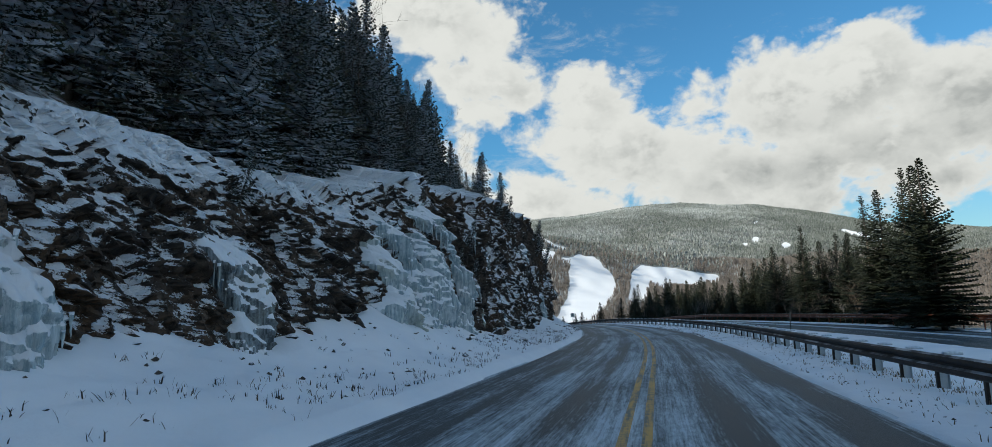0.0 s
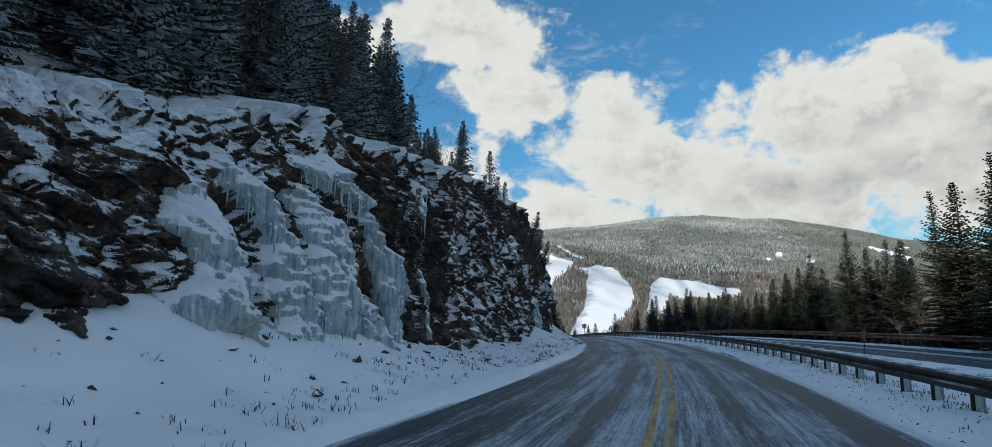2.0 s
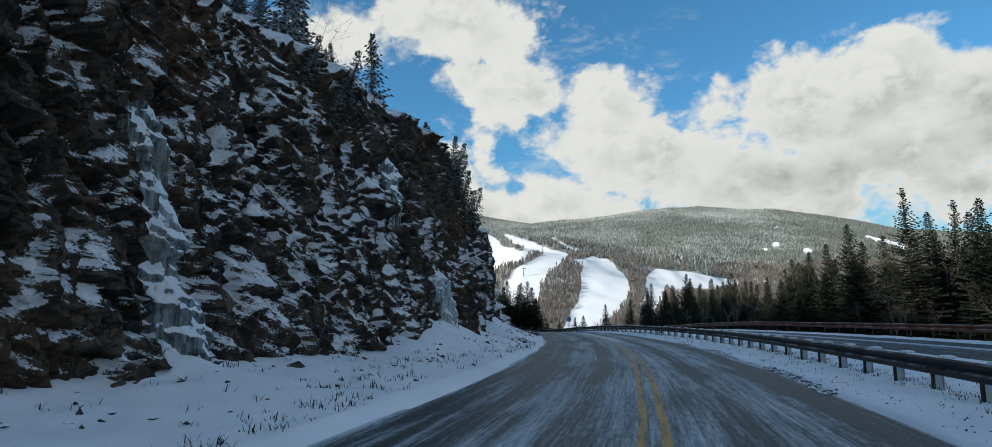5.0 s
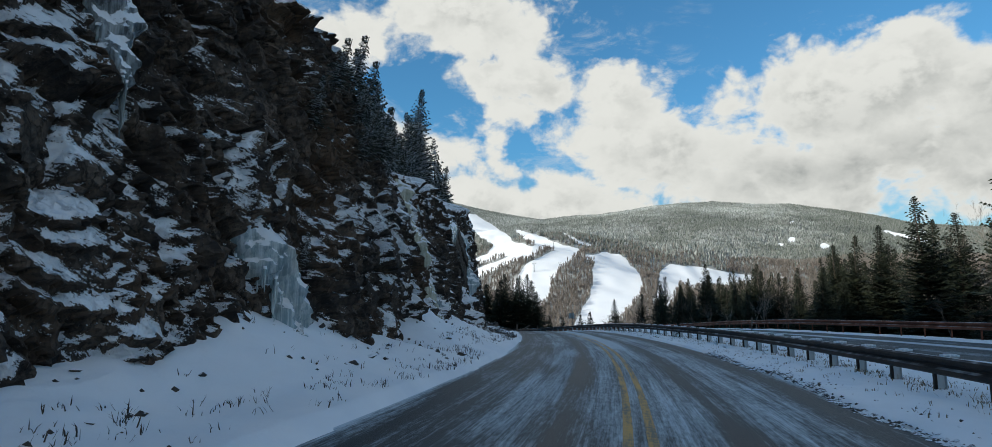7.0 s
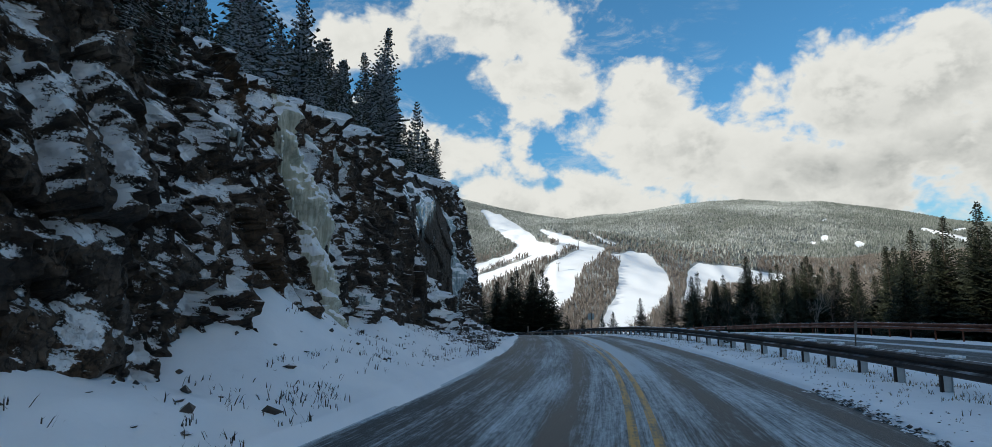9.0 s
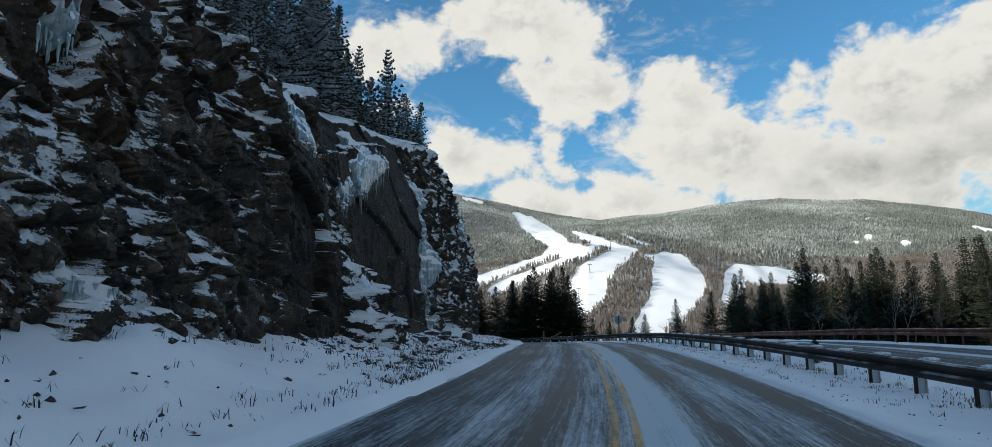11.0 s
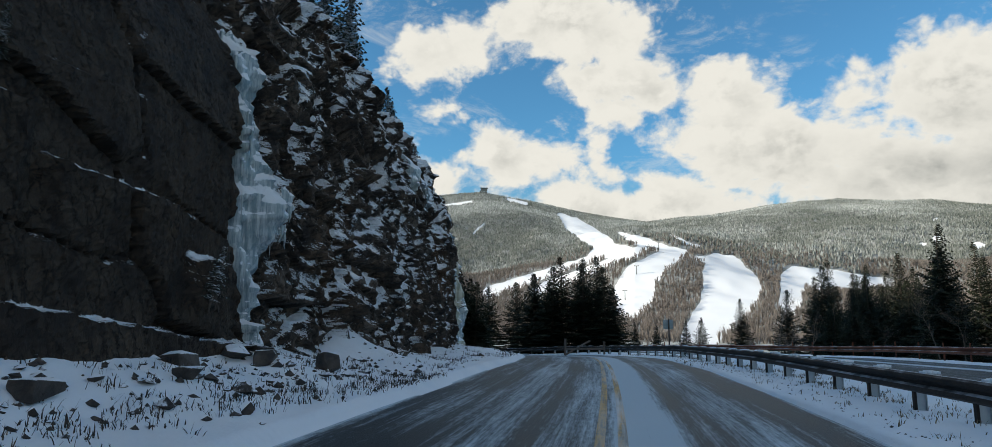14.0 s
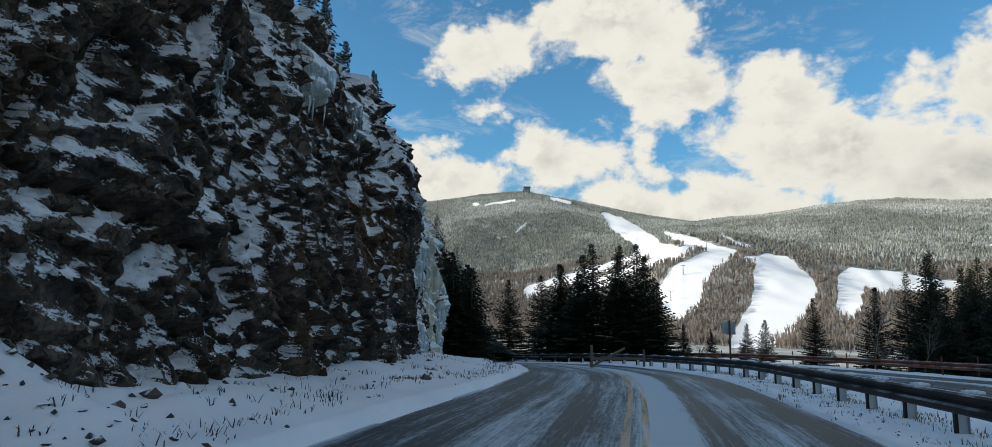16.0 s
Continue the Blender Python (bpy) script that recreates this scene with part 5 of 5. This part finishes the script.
LAST_FALLS = [
    (upright(79.6, 81.4, 6.2, 9.0), 0.22, 414, M_GLAZE, 0.0), ([(85.8, 7.8, 1.1), (85.3, 6.6, 0.9), (84.8, 5.3, 0.35)], 0.14, 415, M_GLAZE, 0.0), ([(88.9, 9.6, 2.5), (88.3, 8.6, 2.0), (87.5, 7.4, 1.1), (86.7, 6.0, 0.45)], 0.16, 416, M_GLAZE, 0.0), ([(94.6, 9.6, 0.28), (94.7, 7.5, 0.34), (94.75, 5.0, 0.42), (94.8, 2.6, 0.42), (95.0, 0.9, 0.7)], 0.32, 417, M_ICE, 0.45),
    ([(95.6, 5.2, 0.45), (95.8, 3.4, 0.35)], 0.3, 418, M_ICE, 0.0), ([(104.9, 8.6, 0.4), (104.5, 6.2, 0.18)], 0.25, 419, M_GLAZE, 0.0), (upright(108.4, 109.8, 7.4, 10.0), 0.30, 420, M_ICE, 0.0), (upright(111.0, 112.2, 6.8, 9.8), 0.25, 421, M_GLAZE, 0.0),
    (upright(119.0, 120.4, 0.6, 8.4), 0.24, 422, M_ICE, 0.1), (upright(121.2, 122.6, 0.5, 7.8), 0.26, 423, M_OCHRE, 0.1), (upright(123.2, 124.6, 0.5, 6.8), 0.22, 429, M_ICE, 0.1),
]


def rock_mesh(size, seed):
    """A broken angular block: the hull of scattered points, with its edges worn."""
    rng = np.random.default_rng(seed)
    bm = bmesh.new()
    for p in rng.uniform(-1, 1, (22, 3)):
        q = Vector(p) / max(abs(p[0]), abs(p[1]), abs(p[2])) ** 0.3
        bm.verts.new((q.x * size[0], q.y * size[1], q.z * size[2]))
    hull = bmesh.ops.convex_hull(bm, input=bm.verts)
    bmesh.ops.delete(bm, geom=[v for v in bm.verts if not v.link_faces], context="VERTS")
    bmesh.ops.bevel(bm, geom=list(bm.edges), offset=0.05 * min(size), segments=1, affect="EDGES")
    mesh = bpy.data.meshes.new("boulder")
    bm.to_mesh(mesh)
    bm.free()
    mesh.materials.append(M_STONE)
    return mesh


def paint_stone(n, p):
    up = n.split(n.add("ShaderNodeNewGeometry").outputs["Normal"])[2]
    mid = n.noise(p, 2.5, 6, 0.65)
    tone = n.mix(n.ramp(mid, 0.35, 0.7), (0.022, 0.019, 0.018), (0.085, 0.068, 0.055))
    snow = n.ramp(n.math("ADD", up, n.math("MULTIPLY", n.math("SUBTRACT", n.noise(p, 3.0, 5, 0.65), 0.5), 1.1)), 0.72, 0.84)
    return {"Base Color": n.mix(snow, tone, SNOW), "Roughness": 0.7, "bump": (n.noise(p, 6.0, 6, 0.7), 0.6, 0.05)}


M_STONE = material("loose_stone", paint_stone)
M_WEED = material("dead_weeds", paint_tone((0.018, 0.014, 0.012), (0.07, 0.05, 0.035)))
M_STRAW = material("dry_grass", paint_tone((0.10, 0.075, 0.045), (0.26, 0.20, 0.12)))


def build_boulders():
    for s, off, size, seed in ((94.6, -6.15, (0.28, 0.22, 0.33), 1), (91.2, -7.3, (0.45, 0.3, 0.22), 2), (93.2, -7.6, (0.5, 0.3, 0.2), 17), 
                              (33.0, -7.7, (0.5, 0.3, 0.25), 11), (93.4, -7.0, (0.35, 0.25, 0.2), 12), (90.3, -6.5, (0.3, 0.2, 0.14), 13), (87.9, -6.9, (0.3, 0.24, 0.15), 16)):
        z = float(ground_z(np.array([s]), np.array([off]))[0])
        ob = tagged(new("boulder", rock_mesh(size, seed)), "dark angular rock dusted with snow below the cliff", "rock", "fallen rocks")
        ob.matrix_world = Matrix.Translation(at_road(s, off, z + size[2] * 0.35).tolist()) @ pose(0, 0, 0, 0, 0, 40 * seed)


def build_rubble():
    rng = np.random.default_rng(77)
    b = Build()
    base = np.array([(1, 0, 0), (-1, 0, 0), (0, 1, 0), (0, -1, 0), (0, 0, 1), (0, 0, -1)], float)
    f = [(0, 2, 4), (2, 1, 4), (1, 3, 4), (3, 0, 4), (2, 0, 5), (1, 2, 5), (3, 1, 5), (0, 3, 5)]
    for k in range(2000):
        s = rng.uniform(78, 100) if rng.random() < 0.6 else rng.uniform(5, 125)
        t = rng.uniform(0.35, 1.0) if rng.random() < 0.8 else rng.uniform(0.1, 1)
        off = EDGE_L + (float(base_off(s)) - EDGE_L) * t
        if k > 1100:
            s = rng.uniform(5, 125)
            off = EDGE_R + 0.25 + abs(rng.normal(0, 0.5))
        z = float(ground_z(np.array([s]), np.array([off]))[0])
        r = rng.uniform(0.02, 0.065) * (0.35 if k > 1100 else 1.0 + 1.2 * (rng.random() < 0.12))
        v = base * rng.uniform(0.6, 1.3, (6, 3)) * r * [1.4, 1.2, 0.8] + rng.normal(0, 0.2 * r, (6, 3))
        b.add(v + at_road(s, off, z + 0.2 * r), f)
    # a line of dark grit along the road's edge
    for _ in range(1500):
        s = rng.uniform(42, 66)
        off = EDGE_R + 0.02 + 0.09 * math.sin(s * 0.7) + 0.06 * rng.normal() + float(fbm(np.array(s * 0.25), np.array(0.12 * EDGE_R), 3, 13) - 0.5) * 0.28
        z = float(ground_z(np.array([s]), np.array([off]))[0])
        r = rng.uniform(0.012, 0.04)
        b.add(base * rng.uniform(0.6, 1.3, (6, 3)) * r * [1.5, 1.5, 0.7] + at_road(s, off, max(z, 0.0) + 0.2 * r), f)
    tagged(new("rubble", b.mesh("rubble", M_STONE)), "small dark stones scattered over the snow bank", "rubble", kind="stuff")


def weeds(name, label, mat, count, seed, where, tall):
    rng = np.random.default_rng(seed)
    b = Build()
    for _ in range(count):
        s, off = where(rng)
        z = float(ground_z(np.array([s]), np.array([off]))[0])
        p = at_road(s, off, z - 0.02)
        for _ in range(rng.integers(3, 9)):
            a, h = rng.uniform(0, 6.283), tall * rng.uniform(0.3, 1.2)
            lean = rng.uniform(0.1, 1.1)
            q = p + np.array([rng.normal(0, 0.08), rng.normal(0, 0.08), 0])
            d = np.array([math.cos(a) * lean, math.sin(a) * lean, 1.0]) * h / (1 + 0.5 * lean)
            mid = q + d * 0.55 + np.array([0, 0, 0.06 * h])
            tip = q + d + rng.normal(0, 0.05 * h, 3)
            w = np.array([-math.sin(a), math.cos(a), 0]) * rng.uniform(0.004, 0.011)
            b.add([q - w, q + w, mid + w * 0.8, mid - w * 0.8, tip], [(0, 1, 2), (0, 2, 3), (3, 2, 4)])
            if rng.random() < 0.5:
                e = mid + np.array([math.cos(a + 1.2), math.sin(a + 1.2), 0.7]) * h * 0.3
                b.add([mid - w * 0.7, mid + w * 0.7, e], [(0, 1, 2)])
    tagged(new(name, b.mesh(name, mat)), label, "weeds", kind="stuff")


def bank_place(rng):
    s = rng.uniform(76, 98) if rng.random() < 0.4 else rng.uniform(2, 128)
    line = 0.30 + 0.16 * math.sin(s * 0.31) + rng.normal(0, 0.10)
    t = line if rng.random() < 0.6 else rng.uniform(0.15, 1.0)
    return s, EDGE_L + (float(base_off(s)) - EDGE_L) * float(np.clip(t, 0.1, 1.05))


def median_place(rng):
    s = rng.uniform(2, 130)
    return s, float(near_off(s)) + (rng.normal(0.25, 0.35) if rng.random() < 0.7 else rng.uniform(-1.6, 1.6))


def build_brush():
    """Leafless shrubs and pale birches beyond the far guardrail."""
    rng = random.Random(9)
    shrubs = [bare_meshes(4.2, 500 + k, M_BIRCH if k == 2 else M_TWIG, 0.1, 3) for k in range(4)]
    tall = [bare_meshes(9.5, 520 + k, M_BIRCH, 0.05, 4) for k in range(2)]
    for x, y, k, f in ((44.5, 79.5, 0, 1.0), (43.2, 80.5, 1, 0.9), (47.5, 86, 0, 1.0), (42.5, 90, 1, 0.8), (49, 103, 0, 0.9), (45.5, 128, 0, 0.8), (31, 146, 1, 0.6), (41, 157, 0, 0.7), (2.0, 148, 1, 0.85), (-1.5, 146, 0, 0.95), (-4, 149, 1, 0.9), (0.5, 143.5, 0, 0.7)):
        ob = tagged(new("birch", tall[k]), "leafless birch with a pale trunk beside the road", "tree", "bare birches")
        ob.matrix_world = Matrix.Translation((x, y, float(land_or_ground(x, y)))) @ pose(0, 0, 0, 0, 0, rng.uniform(0, 360)) @ Matrix.Scale(f, 4)
    for _ in range(90):
        s = rng.uniform(20, 175)
        off = float(second_off(s)) + WIDE + rng.uniform(2.5, 22)
        ob = tagged(new("shrub", shrubs[rng.randrange(4)]), "leafless brown shrub among the roadside spruces", "shrub", "bare shrubs")
        z = float(ground_z(np.array([s]), np.array([off]))[0])
        ob.matrix_world = Matrix.Translation(at_road(s, off, z).tolist()) @ pose(0, 0, 0, 0, 0, rng.uniform(0, 360)) @ Matrix.Scale(rng.uniform(0.5, 1.0), 4)


def build_saplings():
    seed = make_spruce(1.3, 610, M_SPRUCE, "small green spruce sapling growing by the guardrail", "saplings", "sapling", 0.30, 0.9)
    for s, off, f in ((84.6, 6.6, 0.6), (85.2, 6.9, 0.45), (102.4, 6.3, 0.5), (103.6, 6.5, 0.42), (104.6, 6.2, 0.38), (121, 5.6, 0.6)):
        z = float(ground_z(np.array([s]), np.array([off]))[0])
        copy_thing(seed, Matrix.Translation(at_road(s, off, z).tolist()) @ pose(0, 0, 0, 0, 0, s * 50) @ Matrix.Scale(f, 4))
    for ob in (*seed.children_recursive, seed):
        bpy.data.objects.remove(ob)
    # young spruces rooted in the rock face
    young = make_spruce(1.9, 611, M_FROSTED, "young spruce rooted in a crack of the rock face", "young spruces in the rock", "young_spruce", 0.28, 0.6)
    for s, z, f in ((14.0, 4.6, 0.8), (29.6, 4.6, 0.9), (29.0, 3.6, 0.7), (30.2, 3.4, 0.6), (58.5, 6.2, 1.0), (59.4, 5.2, 0.8), (57.6, 7.2, 0.8), (88.6, 5.4, 0.5), (54.0, 2.6, 0.5), (93.0, 2.0, 0.6), (8.5, 5.2, 0.9), (55.2, 6.4, 0.8), (56.4, 7.8, 0.9), (57.2, 6.0, 0.9), (58.0, 8.4, 1.0), (58.8, 7.0, 1.1), (59.6, 8.2, 1.0), (60.2, 6.4, 1.0), (60.8, 5.6, 0.9), (44.8, 8.6, 0.9), (45.6, 7.6, 0.8), (47.0, 8.8, 1.0)):
        off = float(face_off(np.array(s), np.array(z)))
        copy_thing(young, Matrix.Translation(at_road(s, off + 0.05, z).tolist()) @ pose(0, 0, 0, 0, 14, road_yaw(s)) @ Matrix.Scale(f, 4))
    for ob in (*young.children_recursive, young):
        bpy.data.objects.remove(ob)


def plain(name, color, rough=0.6, metal=0.0):
    def paint(n, p):
        a = n.noise(p, 6.0, 5, 0.6)
        return {"Base Color": n.mix(a, tuple(c * 0.8 for c in color), tuple(min(1, c * 1.2) for c in color)), "Roughness": rough, "Metallic": metal}
    return material(name, paint)


M_DARK = plain("dark_wood", (0.05, 0.042, 0.036))
M_SIGN = plain("sign_back", (0.30, 0.36, 0.38), 0.45, 0.5)
M_TIMBER = plain("weathered_timber", (0.11, 0.085, 0.07))
M_TOWER = plain("painted_tower", (0.12, 0.13, 0.13), 0.5, 0.3)


def build_sign():
    x, y = 20.6, 140.0
    z = float(land_or_ground(x, y)) - 0.6
    sign = tagged(new("road_sign"), "back of a square road sign on a dark post", "sign")
    sign.matrix_world = Matrix.Translation((x, y, z)) @ pose(0, 0, 0, 0, 0, 8)
    top = 1.75 - z
    b = Build()
    b.tube([(0, 0, -0.5), (0, 0, top + 0.1)], [0.07, 0.065], 8)
    part("pole", b.mesh("pole", M_DARK, True), sign)
    b = Build()
    b.box((-0.48, 0.07, top - 0.85), (0.40, 0.085, top))
    part("board", b.mesh("board", M_SIGN), sign, "grey metal sign board")
    for h in (0.2, 0.62):
        b = Build()
        b.box((-0.44, 0.05, top - 0.85 + h), (0.36, 0.07, top - 0.81 + h))
        part("bracket", b.mesh("bracket", M_ZINC), sign)


def build_delineators():
    for s, off, top in ((37.6, 7.7, 1.50), (17.5, 7.9, 1.2), (73.5, 7.6, 1.35)):
        d = tagged(new("delineator"), "thin roadside marker post in the snowy median", "marker post", "delineators")
        z = float(ground_z(np.array([s]), np.array([off]))[0])
        d.matrix_world = Matrix.Translation(at_road(s, off, z).tolist()) @ pose(0, 0, 0, 0, 4, road_yaw(s))
        b = Build()
        b.box((-0.02, -0.012, -0.3), (0.02, 0.012, top - z - 0.35))
        part("stake", b.mesh("stake", M_DARK), d)
        b = Build()
        b.box((-0.045, -0.016, top - z - 0.40), (0.045, -0.004, top - z))
        part("reflector_plate", b.mesh("reflector_plate", M_TIMBER), d, "weathered upper plate")


def build_gate():
    """A timber barrier with a slanting brace where the road bends away."""
    g = tagged(new("timber_barrier"), "weathered timber barrier with a slanting brace at the bend", "barrier")
    s = 133.0
    g.matrix_world = Matrix.Translation(at_road(s, 2.0, 0.1).tolist()) @ pose(0, 0, 0, 0, 0, road_yaw(s) + 10)
    for name, lo, hi, turn in (("post", (-1.7, -0.07, -0.3), (-1.56, 0.07, 1.25), 0), ("post", (1.9, -0.07, -0.3), (2.0, 0.07, 1.0), 0), ("rail", (-1.6, -0.05, 0.35), (2.0, 0.05, 0.5), 0)):
        b = Build()
        b.box(lo, hi)
        part(name, b.mesh(name, M_TIMBER), g)
    b = Build()
    b.box((-1.2, -0.04, -0.06), (1.2, 0.04, 0.06), pose(-0.5, -0.06, 0.55, 0, -26, 0))
    part("brace", b.mesh("brace", M_TIMBER), g)


def build_summit():
    """A tram station on the summit, and lift towers beside the runs."""
    def land_place(az, r):
        return Vector((MID[0] + r * math.sin(radians(az)), MID[1] + r * math.cos(radians(az)), float(land_z(np.array([az]), np.array([r]))[0])))

    p = land_place(-11.75, 2290)
    station = tagged(new("summit_station"), "dark lift station building on the mountain top", "building")
    station.matrix_world = Matrix.Translation(p) @ pose(0, 0, 0, 0, 0, 12)
    for name, lo, hi in (("lower_storey", (-13, -8, -3), (13, 8, 9)), ("upper_storey", (-9, -7, 9), (14, 7, 18)), ("roof", (-11, -9, 18), (16, 9, 19.6)), ("mast", (-6, -0.6, 18), (-5, 0.6, 27))):
        b = Build()
        b.box(lo, hi)
        part(name, b.mesh(name, M_TOWER), station)
    for k in range(4):
        b = Build()
        b.box((-8 + 5.5 * k, -8.4, 3), (-5 + 5.5 * k, -8.02, 7))
        part("window", b.mesh("window", M_SIGN), station)
    for az, el_r, tall in ((-14.2, 2240, 16), (1.25, 610, 9), (2.2, 690, 9), (3.1, 780, 9), (4.0, 880, 9)):
        p = land_place(az, el_r)
        tower = tagged(new("lift_tower"), "slim steel ski lift tower standing on the snow", "lift tower", "lift towers")
        tower.matrix_world = Matrix.Translation(p) @ pose(0, 0, 0, 0, 0, -az)
        b = Build()
        b.tube([(0, 0, -1), (0, 0, tall)], [0.42, 0.3], 8)
        part("mast", b.mesh("mast", M_TOWER, True), tower)
        b = Build()
        b.box((-2.2, -0.25, tall - 0.5), (2.2, 0.25, tall))
        part("crossarm", b.mesh("crossarm", M_TOWER), tower)
        for x in (-2.1, 2.1):
            b = Build()
            b.box((x - 0.2, -1.2, tall - 0.1), (x + 0.2, 1.2, tall + 0.35))
            part("sheaves", b.mesh("sheaves", M_TOWER), tower)


for fall in FIRST_FALLS + MIDDLE_FALLS + LAST_FALLS:
    icefall(*fall)
build_boulders()
build_rubble()
weeds("bank_weeds", "dead dark weed stalks poking through the roadside snow", M_WEED, 1900, 31, bank_place, 0.17)
weeds("median_grass", "dry straw-coloured grass tufts under the guardrail", M_STRAW, 2000, 32, median_place, 0.13)
build_brush()
build_saplings()
build_sign()
build_delineators()
build_gate()
build_summit()
